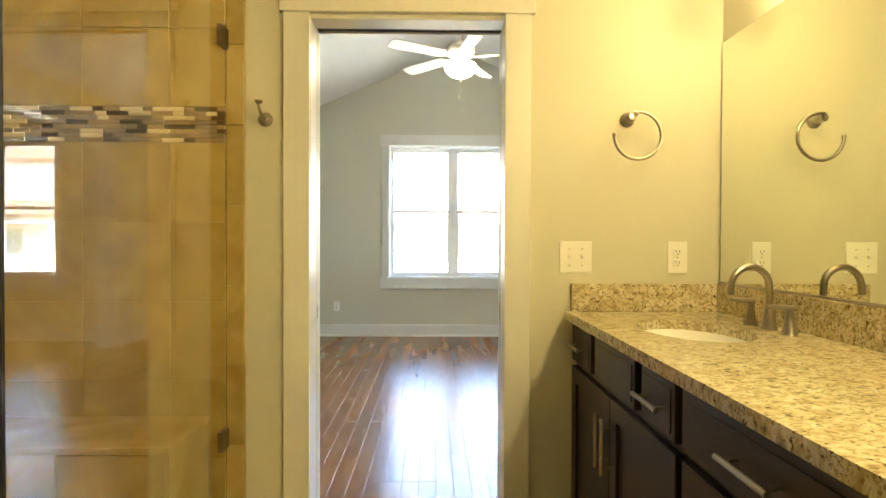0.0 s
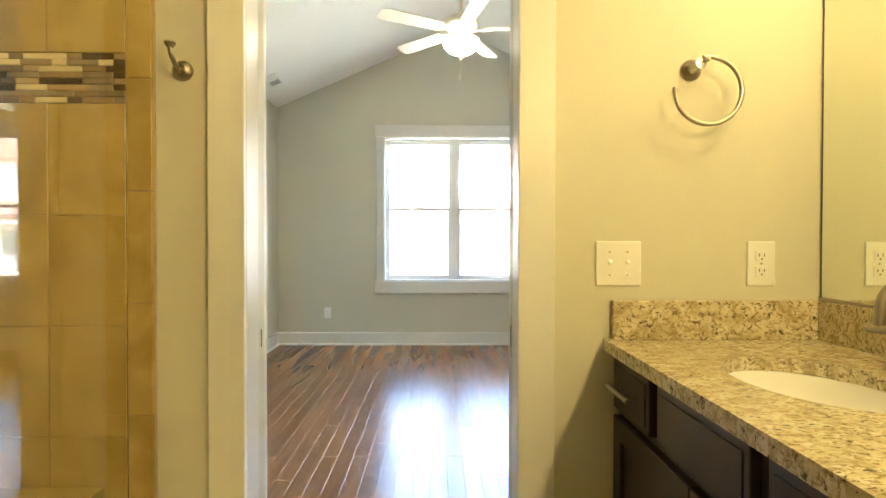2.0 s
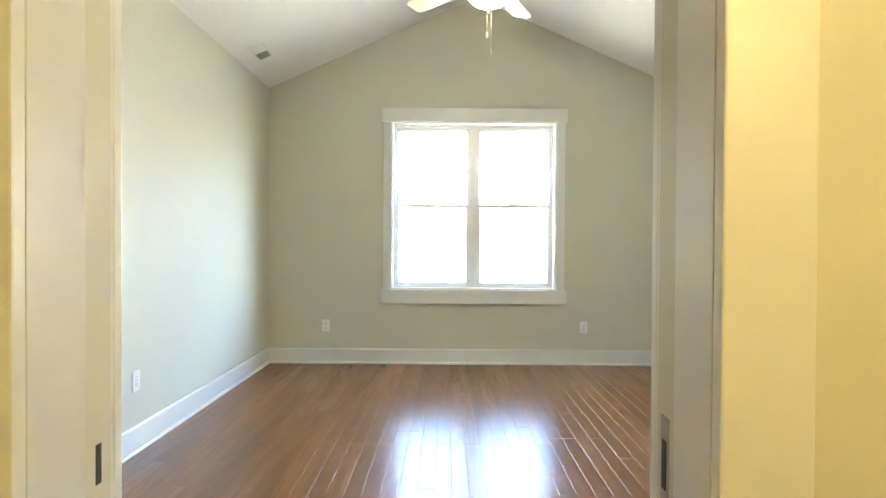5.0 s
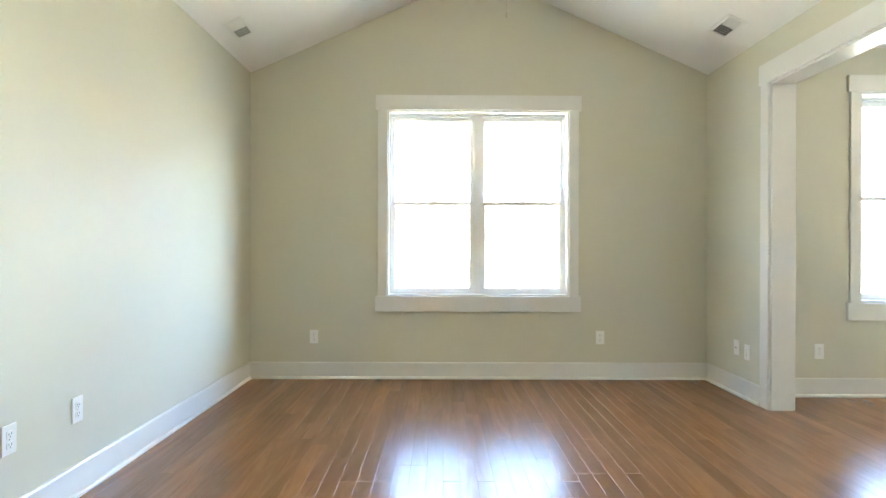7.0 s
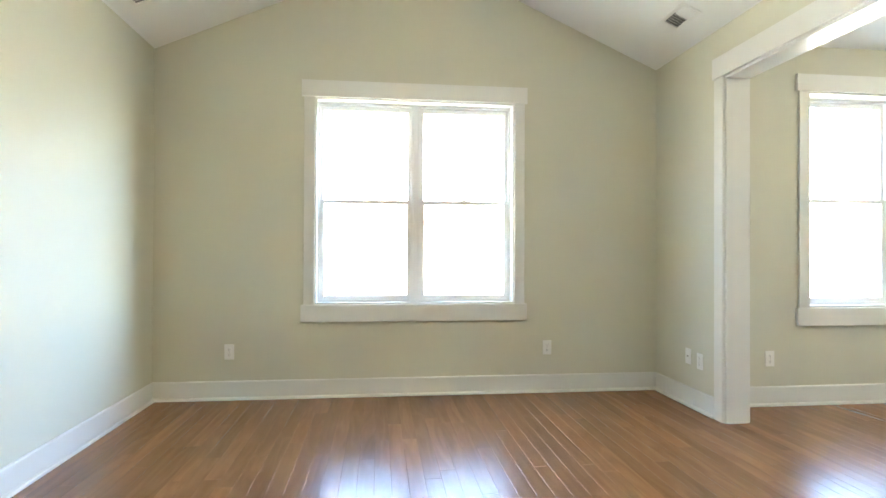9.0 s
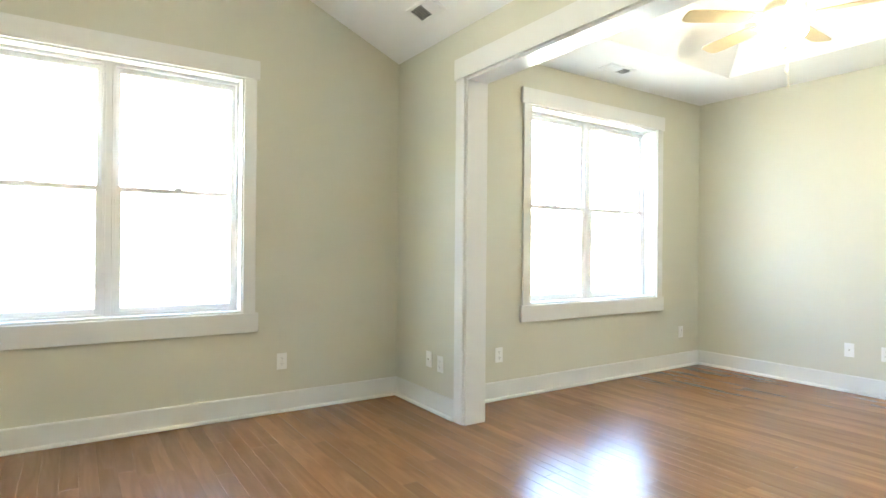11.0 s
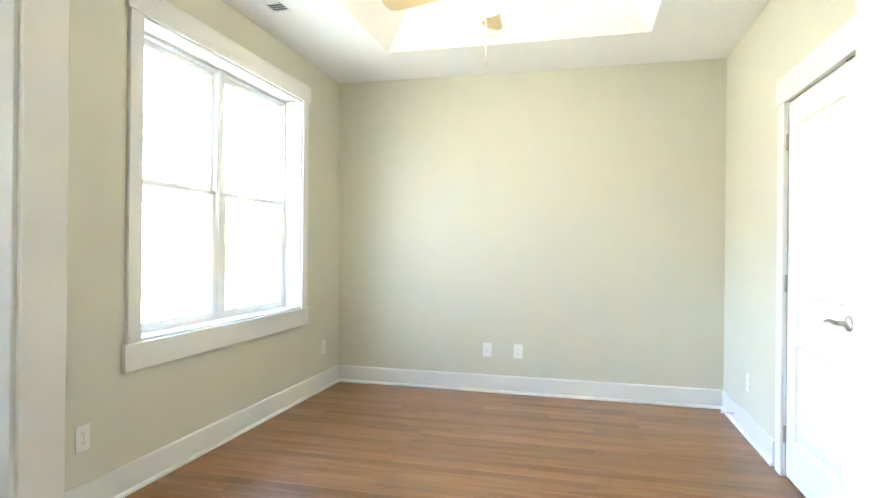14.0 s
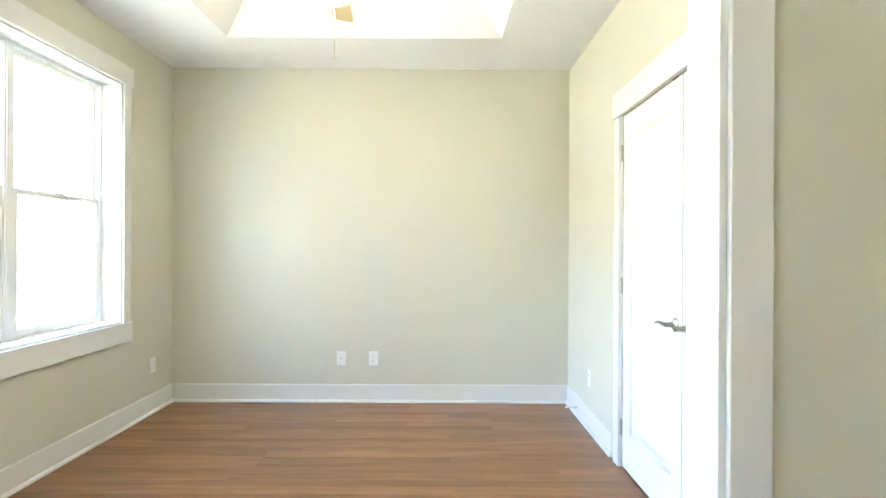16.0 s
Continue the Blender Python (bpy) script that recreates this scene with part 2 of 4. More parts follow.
def prism(bm, outline, axis, a, b):
    """Extrude a closed outline of 2D points along an axis from a to b."""
    def put(p, t):
        return {"x": (t, p[0], p[1]), "y": (p[0], t, p[1]), "z": (p[0], p[1], t)}[axis]
    lo = [bm.verts.new(put(p, a)) for p in outline]
    hi = [bm.verts.new(put(p, b)) for p in outline]
    n = len(outline)
    faces = [bm.faces.new(lo), bm.faces.new(hi[::-1])]
    for i in range(n):
        j = (i + 1) % n
        faces.append(bm.faces.new((lo[i], hi[i], hi[j], lo[j])))
    bmesh.ops.recalc_face_normals(bm, faces=faces)
    return bm


def mesh_of(name, bm, mat):
    me = bpy.data.meshes.new(name)
    bm.normal_update()
    bm.to_mesh(me)
    bm.free()
    me.materials.append(mat)
    return me


def part(name, bm, mat, parent, label=""):
    ob = new(name, mesh_of(name, bm, mat))
    ob.parent = parent
    return tagged(ob, label)


def structure(name, bm, mat, label="", category=""):
    return tagged(new(name, mesh_of(name, bm, mat)), label, category, kind="structure")


def thing(name, m, label, category, group=""):
    ob = new(name)
    ob.matrix_basis = m
    return tagged(ob, label, category, group)


# ---- the plan ----
X0, X1, Y0, Y1 = -1.565, 2.39, 2.90, 7.53          # sitting room
EAVE, RIDGE_X, RIDGE_Z = 2.64, 0.4125, 3.51
RX0, RX1, RY0, RY1, RCEIL = 2.55, 5.635, 3.79, 6.97, 2.675   # room beyond the wide opening
BX0, BX1, BY0, BY1, BCEIL = -1.62, 1.211, -1.3, 2.75, 2.66   # bathroom
DX0, DX1, DZ = -0.28, 0.418, 1.97                  # pocket door opening
OY0, OY1, OZ = 4.19, 6.60, 2.30                    # wide opening
W1 = (0.405, 0.785, 0.715, 2.32)                   # window: centre, half width, bottom, top
W2 = (4.11, 0.813, 0.720, 2.335)
CX0, CX1, CZ = 2.76, 4.31, 1.995                   # closet doors


bm = boxes((X0 - 0.16, W1[0] - W1[1], Y1, Y1 + 0.2, -0.1, 3.8), (W1[0] + W1[1], X1 + 0.16, Y1, Y1 + 0.2, -0.1, 3.8),
           (W1[0] - W1[1], W1[0] + W1[1], Y1, Y1 + 0.2, -0.1, W1[2]), (W1[0] - W1[1], W1[0] + W1[1], Y1, Y1 + 0.2, W1[3], 3.8))
structure("wall_north", bm, WALL, "greige painted gable wall with a double window", "wall")
structure("wall_west", boxes((X0 - 0.16, X0, BY1, Y1, -0.1, 3.0)), WALL, "greige painted plain wall", "wall")
bm = boxes((X1, RX0, OY1, Y1, -0.1, 3.0), (X1, RX0, BY1, OY0, -0.1, 3.0), (X1, RX0, OY0, OY1, OZ, 3.0))
structure("wall_east", bm, WALL, "greige painted wall with a wide cased opening", "wall")
bm = boxes((X0, DX0, BY1, Y0, -0.1, 3.8), (DX1, X1, BY1, Y0, -0.1, 3.8), (DX0, DX1, BY1, Y0, DZ, 3.8))
structure("wall_south", bm, WALL, "painted wall between bathroom and sitting room", "wall")
# room beyond the opening
bm = boxes((RX0, W2[0] - W2[1], RY1, RY1 + 0.16, -0.1, 3.4), (W2[0] + W2[1], RX1 + 0.16, RY1, RY1 + 0.16, -0.1, 3.4),
           (W2[0] - W2[1], W2[0] + W2[1], RY1, RY1 + 0.16, -0.1, W2[2]), (W2[0] - W2[1], W2[0] + W2[1], RY1, RY1 + 0.16, W2[3], 3.4))
structure("wall_room_north", bm, WALL, "greige painted wall with a double window", "wall")
structure("wall_room_east", boxes((RX1, RX1 + 0.16, RY0 - 0.16, RY1, -0.1, 3.4)), WALL, "greige painted plain wall", "wall")
bm = boxes((RX0, CX0, RY0 - 0.13, RY0, -0.1, 3.4), (CX1, RX1, RY0 - 0.13, RY0, -0.1, 3.4), (CX0, CX1, RY0 - 0.13, RY0, CZ, 3.4))
structure("wall_room_south", bm, WALL, "greige painted wall with a double closet door", "wall")
bm = boxes((RX0, RX1, RY0 - 0.85, RY0 - 0.75, -0.1, 2.9), (RX1, RX1 + 0.1, RY0 - 0.85, RY0 - 0.16, -0.1, 2.9), (RX0, RX1, RY0 - 0.75, RY0 - 0.13, 2.5, 2.6))
structure("wall_closet", bm, WALL, "plain wall closing the closet", "wall")
# bathroom
structure("wall_bath_east", boxes((BX1, BX1 + 0.14, BY0, BY1, -0.1, 2.9)), WALL, "painted bathroom wall behind the vanity", "wall")
structure("wall_bath_south", boxes((BX0, BX1, BY0 - 0.14, BY0, -0.1, 2.9)), WALL, "plain painted bathroom wall", "wall")
structure("wall_bath_west", boxes((BX0 - 0.14, BX0, BY0 - 0.14, BY1, -0.1, 2.9)), WALL, "plain painted bathroom wall", "wall")

# ceilings
bm = bmesh.new()
prism(bm, [(X0 - 0.16, EAVE - 0.0704), (RIDGE_X, RIDGE_Z), (X1 + 0.16, EAVE - 0.0704), (X1 + 0.16, EAVE + 0.15), (RIDGE_X, RIDGE_Z + 0.2), (X0 - 0.16, EAVE + 0.15)], "y", Y0 - 0.15, Y1 + 0.25)
structure("ceiling", bm, CEIL, "white vaulted ceiling of two slopes", "ceiling")
TX0, TX1, TY0, TY1, TUP, TIN = 3.19, 4.975, 4.41, 6.29, 0.30, 0.30
bm = bmesh.new()
rim = [(TX0, TY0), (TX1, TY0), (TX1, TY1), (TX0, TY1)]
out = [(RX0, RY0 - 0.13), (RX1 + 0.1, RY0 - 0.13), (RX1 + 0.1, RY1 + 0.1), (RX0, RY1 + 0.1)]
top = [(TX0 + TIN, TY0 + TIN), (TX1 - TIN, TY0 + TIN), (TX1 - TIN, TY1 - TIN), (TX0 + TIN, TY1 - TIN)]
vo = [bm.verts.new((x, y, RCEIL)) for x, y in out]
vr = [bm.verts.new((x, y, RCEIL)) for x, y in rim]
vt = [bm.verts.new((x, y, RCEIL + TUP)) for x, y in top]
vh = [bm.verts.new((x, y, RCEIL + TUP + 0.1)) for x, y in out]
for i in range(4):
    j = (i + 1) % 4
    bm.faces.new((vo[i], vo[j], vr[j], vr[i]))
    bm.faces.new((vr[i], vr[j], vt[j], vt[i]))
    bm.faces.new((vo[j], vo[i], vh[i], vh[j]))
bm.faces.new(vt)
bm.faces.new(vh[::-1])
bmesh.ops.recalc_face_normals(bm, faces=bm.faces)
structure("ceiling_tray", bm, CEIL, "white tray ceiling with sloped recess", "ceiling")
structure("ceiling_bath", boxes((BX0, BX1, BY0, BY1, BCEIL, BCEIL + 0.12)), CEIL, "plain white bathroom ceiling", "ceiling")
# unseen slab, added so no daylight leaks in above the ceilings
structure("sky_block_slab", boxes((BX0 - 0.2, RX1 + 0.3, BY0 - 0.2, 7.3, 3.85, 3.95)), CEIL, "unseen slab added above the rooms to shut out daylight", "roof")

# floors
structure("floor", boxes((X0, RX1, BY1 + 0.07, Y1, -0.12, -0.016)), JOINT, "red-brown stained oak plank floor, glossy", "floor")
structure("floor_bath", boxes((BX0, BX1, BY0, BY1 + 0.07, -0.12, 0.0)), TILE, "beige stone tile bathroom floor", "floor")


# ---- trim ----
# profile: (out from wall, height) of board with shoe moulding
def baseboard(x0, y0, x1, y1, nx, ny):
    """Baseboard along a wall from one end to the other, nx, ny pointing into the room."""
    d = Vector((x1 - x0, y1 - y0, 0))
    length = d.length
    d.normalize()
    prof = [(0, 0), (0.026, 0), (0.026, 0.010), (0.022, 0.018), (0.014, 0.022), (0.014, 0.135), (0.010, 0.143), (0, 0.143)]
    bm = bmesh.new()
    lo = [bm.verts.new((x0 + nx * p, y0 + ny * p, z)) for p, z in prof]
    hi = [bm.verts.new((x0 + nx * p + d.x * length, y0 + ny * p + d.y * length, z)) for p, z in prof]
    bm.faces.new(lo)
    bm.faces.new(hi[::-1])
    for i in range(len(prof)):
        j = (i + 1) % len(prof)
        bm.faces.new((lo[i], hi[i], hi[j], lo[j]))
    bmesh.ops.recalc_face_normals(bm, faces=bm.faces)
    structure("baseboard", bm, TRIM, "tall white painted baseboard with shoe moulding", "baseboard")


baseboard(X0, Y1, X1, Y1, 0, -1)
baseboard(X0, Y0, X0, Y1 - 0.027, 1, 0)
baseboard(X1, OY1 + 0.105, X1, Y1 - 0.027, -1, 0)
baseboard(X1, Y0, X1, OY0 - 0.105, -1, 0)
baseboard(X0 + 0.03, Y0, DX0 - 0.1, Y0, 0, 1)
baseboard(DX1 + 0.1, Y0, X1 - 0.03, Y0, 0, 1)
baseboard(RX0, RY1, RX1, RY1, 0, -1)
baseboard(RX1, RY0, RX1, RY1 - 0.027, -1, 0)
baseboard(CX1 + 0.15, RY0, RX1 - 0.027, RY0, 0, 1)
baseboard(RX0, OY1 + 0.105, RX0, RY1 - 0.027, 1, 0)
baseboard(RX0, RY0, RX0, OY0 - 0.105, 1, 0)


def board(*d):
    return box(bmesh.new(), *d, bevel=0.003)


def cased(axis, wall, sign, a0, a1, z1, side=0.095, head=0.14, ear=0.014, z0=0.0):
    """Flat casing of two legs and an eared head round an opening, on one face of a wall."""
    t, th = 0.019 * sign, 0.025 * sign
    for lo, hi in ((a0 - side, a0), (a1, a1 + side)):
        d = (lo, hi, wall, wall + t, z0, z1) if axis == "x" else (wall, wall + t, lo, hi, z0, z1)
        structure("trim", board(*d), TRIM, "flat white painted casing leg", "trim")
    lo, hi = a0 - side - ear, a1 + side + ear
    d = (lo, hi, wall, wall + th, z1, z1 + head) if axis == "x" else (wall, wall + th, lo, hi, z1, z1 + head)
    structure("trim", board(*d), TRIM, "flat white painted head casing with ears", "trim")


# wide opening: jambs, head lining and casings on both faces
for y0, y1 in ((OY1 - 0.018, OY1), (OY0, OY0 + 0.018)):
    structure("trim", board(X1 - 0.002, RX0 + 0.002, y0, y1, 0, OZ), TRIM, "white painted jamb of the wide opening", "trim")
structure("trim", board(X1 - 0.002, RX0 + 0.002, OY0, OY1, OZ - 0.018, OZ), TRIM, "white painted head lining of the wide opening", "trim")
cased("y", X1, -1, OY0, OY1, OZ)
cased("y", RX0, 1, OY0, OY1, OZ)

# pocket door opening
cased("x", BY1, -1, DX0, DX1, DZ, side=0.093)
cased("x", Y0, 1, DX0, DX1, DZ, side=0.093)
for s, x in ((1, DX0), (-1, DX1)):
    xa, xb = sorted((x, x - s * 0.018))
    structure("trim", board(xa, xb, BY1 - 0.001, 2.846, 0, DZ), TRIM, "white painted split jamb of the pocket door", "trim")
    structure("trim", board(xa, xb, 2.890, Y0 + 0.001, 0, DZ), TRIM, "white painted split jamb of the pocket door", "trim")
structure("trim", board(DX0, DX1, BY1, 2.846, DZ - 0.018, DZ), TRIM, "white painted head of the pocket door", "trim")
structure("trim", board(DX0, DX1, 2.890, Y0, DZ - 0.018, DZ), TRIM, "white painted head of the pocket door", "trim")
structure("pocket_track", boxes((DX0, DX1, 2.850, 2.886, DZ - 0.012, DZ)), DARK, "dark pocket door track slot overhead", "track")
pocket = thing("door_1", pose(DX1, 2.868, 0), "white pocket door slid back into its wall", "door")
part("leaf", boxes((0.004, 0.03, -0.0175, 0.0175, 0.01, DZ - 0.02), bevel=0.002), TRIM, pocket)
bm = boxes((-0.001, 0.004, -0.013, 0.013, 0.83, 0.95), bevel=0.002)
latch = part("edge_pull", bm, NICKEL, pocket, "brushed nickel edge pull")
part("slot", boxes((-0.002, -0.0005, -0.006, 0.006, 0.86, 0.92)), DARK, latch)
lj = thing("door_strike", pose(DX0, 2.868, 0), "brushed nickel strike plate on the door jamb", "strike plate")
part("post", boxes((-0.03, -0.006, -0.0205, 0.0205, 0, DZ - 0.02)), TRIM, lj)
part("plate", boxes((-0.006, -0.001, -0.014, 0.014, 0.82, 0.95), bevel=0.002), NICKEL, lj)
part("slot", boxes((-0.0015, 0.0, -0.006, 0.006, 0.86, 0.91)), DARK, lj)


# ---- windows ----
def window(name, cx, half, z0, z1, y, back):
    """A pair of double-hung windows with flat casing in a wall whose room face is y."""
    w = tagged(thing(name, pose(cx, y, 0), "white double-hung twin window, bright daylight outside", "window"), kind="structure")
    side, ear = 0.083, 0.020
    for x0, x1 in ((-half - side, -half), (half, half + side)):
        part("casing", box(bmesh.new(), x0, x1, -0.019, 0, z0, z1, bevel=0.003), TRIM, w)
    part("head_casing", box(bmesh.new(), -half - side - ear, half + side + ear, -0.024, 0, z1, z1 + 0.128, bevel=0.003), TRIM, w)
    part("apron", box(bmesh.new(), -half - side - ear, half + side + ear, -0.024, 0, z0 - 0.132, z0, bevel=0.003), TRIM, w)
    # reveal lining
    d = 0.13 + back
    fr = bmesh.new()
    for b in ((-half, -half + 0.012, -0.002, d, z0, z1), (half - 0.012, half, -0.002, d, z0, z1), (-half + 0.012, half - 0.012, -0.002, d, z1 - 0.012, z1), (-half + 0.012, half - 0.012, -0.002, d, z0, z0 + 0.014)):
        box(fr, *b)
    part("window_frame", fr, TRIM, w)
    part("mullion", box(bmesh.new(), -0.02, 0.02, 0.07 + back, d, z0 + 0.014, z1 - 0.012, bevel=0.004), VINYL, w)
    mid = (z0 + z1) / 2 + 0.005
    for s in (-1, 1):
        a, b = (0.02, half - 0.012) if s > 0 else (-half + 0.012, -0.02)
        tr = bmesh.new()
        for k in ((a, a + 0.015, 0.075 + back, d), (b - 0.015, b, 0.075 + back, d)):
            box(tr, *k, z0 + 0.014, z1 - 0.012, bevel=0.002)
        box(tr, a + 0.015, b - 0.015, 0.075 + back, d, z1 - 0.032, z1 - 0.012, bevel=0.002)
        box(tr, a + 0.015, b - 0.015, 0.075 + back, d, z0 + 0.014, z0 + 0.03, bevel=0.002)
        part("window_frame", tr, VINYL, w)
        a, b = a + 0.015, b - 0.015
        for n_, q0, q1, yy, st, bot, topr in (("lower_sash", z0 + 0.03, mid + 0.016, 0.08 + back, 0.034, 0.034, 0.030), ("upper_sash", mid - 0.016, z1 - 0.032, 0.108 + back, 0.028, 0.032, 0.035)):
            sb = bmesh.new()
            box(sb, a, a + st, yy, yy + 0.026, q0, q1, bevel=0.003)
            box(sb, b - st, b, yy, yy + 0.026, q0, q1, bevel=0.003)
            box(sb, a + st, b - st, yy, yy + 0.026, q0, q0 + bot, bevel=0.003)
            box(sb, a + st, b - st, yy, yy + 0.026, q1 - topr, q1, bevel=0.003)
            sash = part(n_, sb, VINYL, w)
            pane = part("pane", boxes((a + st - 0.004, b - st + 0.004, yy + 0.010, yy + 0.014, q0 + bot - 0.004, q1 - topr + 0.004)), GLASS, sash)
            pane.visible_shadow = False
            if n_ == "lower_sash":
                c = (a + b) / 2
                part("sash_lock", boxes((c - 0.025, c + 0.025, yy - 0.004, yy + 0.02, q1, q1 + 0.012), bevel=0.003), VINYL, sash)
    return w


window("window_1", *W1, Y1, 0.02)
window("window_2", *W2, RY1, 0.055)


# ---- wall plates ----
def plate_base(name, m, w, label, category, group):
    t = thing(name, m, label, category, group)
    part("plate", box(bmesh.new(), -w / 2, w / 2, -0.006, 0, -0.0575, 0.0575, bevel=0.0028), PLATE, t)
    return t


def outlet(m, label, group="wall outlets"):
    t = plate_base("wall_outlet", m, 0.072, label, "outlet", group)
    for z in (-0.02, 0.02):
        f = part("socket", box(bmesh.new(), -0.0165, 0.0165, -0.0085, -0.006, z - 0.014, z + 0.014, bevel=0.004 / 2), PLATE, t)
        part("slots", boxes((-0.0075, -0.0055, -0.009, -0.0084, z - 0.002, z + 0.007), (0.0055, 0.0075, -0.009, -0.0084, z - 0.002, z + 0.006), (-0.002, 0.002, -0.009, -0.0084, z - 0.010, z - 0.006)), DARK, f)
    part("screw", turned([(0.0, 0.0), (0.003, 0.0), (0.0026, 0.001), (0.0, 0.0012)], 10, "y", (0, -0.006, 0)), NICKEL, t)
    return t


LOW = "white duplex outlet low on the greige wall"
first = outlet(pose(-1.01, Y1, 0.362), LOW)
for x, y, z, r in ((1.465, Y1, 0.36, 0), (X0, 4.84, 0.39, 90), (X0, 5.24, 0.39, 90), (X1, 6.885, 0.353, -90), (2.985, RY1, 0.347, 0), (5.335, RY1, 0.353, 0),
                   (RX1, 5.354, 0.352, -90), (4.985, RY0, 0.347, 180)):
    copy_thing(first, pose(x, y, z, 0, 0, r))
tagged(copy_thing(first, pose(1.049, BY1, 1.10)), "white duplex outlet above the granite backsplash")


def jack(m):
    t = plate_base("cable_plate", m, 0.072, "white cable wall plate with one small jack", "wall plate", "cable plates")
    part("jack", turned([(0.0, 0.0), (0.006, 0.0), (0.005, 0.004), (0.003, 0.009), (0.0, 0.009)], 12, "y", (0, -0.006, 0)), NICKEL, t)
    for z in (-0.042, 0.042):
        part("screw", turned([(0.0, 0.0), (0.003, 0.0), (0.0026, 0.001), (0.0, 0.0012)], 10, "y", (0, -0.006, z)), PLATE, t)
    return t


j = jack(pose(X1, 7.035, 0.365, 0, 0, -90))
copy_thing(j, pose(RX1, 5.612, 0.352, 0, 0, -90))
sw = plate_base("light_switch", pose(0.678, BY1, 1.10), 0.117, "white double toggle switch plate above the vanity", "light switch", "")
for x in (-0.023, 0.023):
    part("slot", boxes((x - 0.005, x + 0.005, -0.0066, -0.006, -0.012, 0.012)), PLATE, sw)
    bm = boxes((x - 0.0042, x + 0.0042, -0.016, -0.004, -0.004, 0.005), bevel=0.0015)
    bm.transform(Matrix.Rotation(radians(-18), 4, "X"))
    part("toggle", bm, PLATE, sw)
    for z in (-0.03, 0.03):
        part("screw", turned([(0.0, 0.0), (0.003, 0.0), (0.0026, 0.001), (0.0, 0.0012)], 10, "y", (x, -0.006, z)), NICKEL, sw)


# ---- ceiling vents ----
def vent(m):
    v = thing("ceiling_vent", m, "small white slatted air vent on the ceiling", "vent", "ceiling vents")
    w, h = 0.30, 0.15
    fb = boxes((-w / 2, w / 2, -h / 2, -h / 2 + 0.025, -0.006, 0), (-w / 2, w / 2, h / 2 - 0.025, h / 2, -0.006, 0),
               (-w / 2, -w / 2 + 0.025, -h / 2 + 0.025, h / 2 - 0.025, -0.006, 0), (w / 2 - 0.025, w / 2, -h / 2 + 0.025, h / 2 - 0.025, -0.006, 0), bevel=0.0015)
    part("frame", fb, PLATE, v)
    part("backing", boxes((-w / 2 + 0.02, w / 2 - 0.02, -h / 2 + 0.02, h / 2 - 0.02, -0.0012, -0.0004)), VENTBACK, v)
    for i in range(9):
        x = -0.11 + i * 0.0275
        s = boxes((-0.010, 0.010, -h / 2 + 0.025, h / 2 - 0.025, -0.0008, 0.0008))
        s.transform(Matrix.Translation((x, 0, -0.007)) @ Matrix.Rotation(radians(35 if i < 5 else -35), 4, "Y"))
        part("slat", s, PLATE, v)
    return v


ang = math.degrees(math.atan2(RIDGE_Z - EAVE, RIDGE_X - X0))
vx = -1.385
v = vent(pose(vx, 6.76, EAVE + (vx - X0) * 0.44, 0, -ang, 0) @ pose(0, 0, 0, 0, 0, -90))
vx = 2.155
copy_thing(v, pose(vx, 6.74, EAVE + (X1 - vx) * 0.44, 0, ang, 0) @ pose(0, 0, 0, 0, 0, -90))
copy_thing(v, pose(3.99, 6.68, RCEIL))


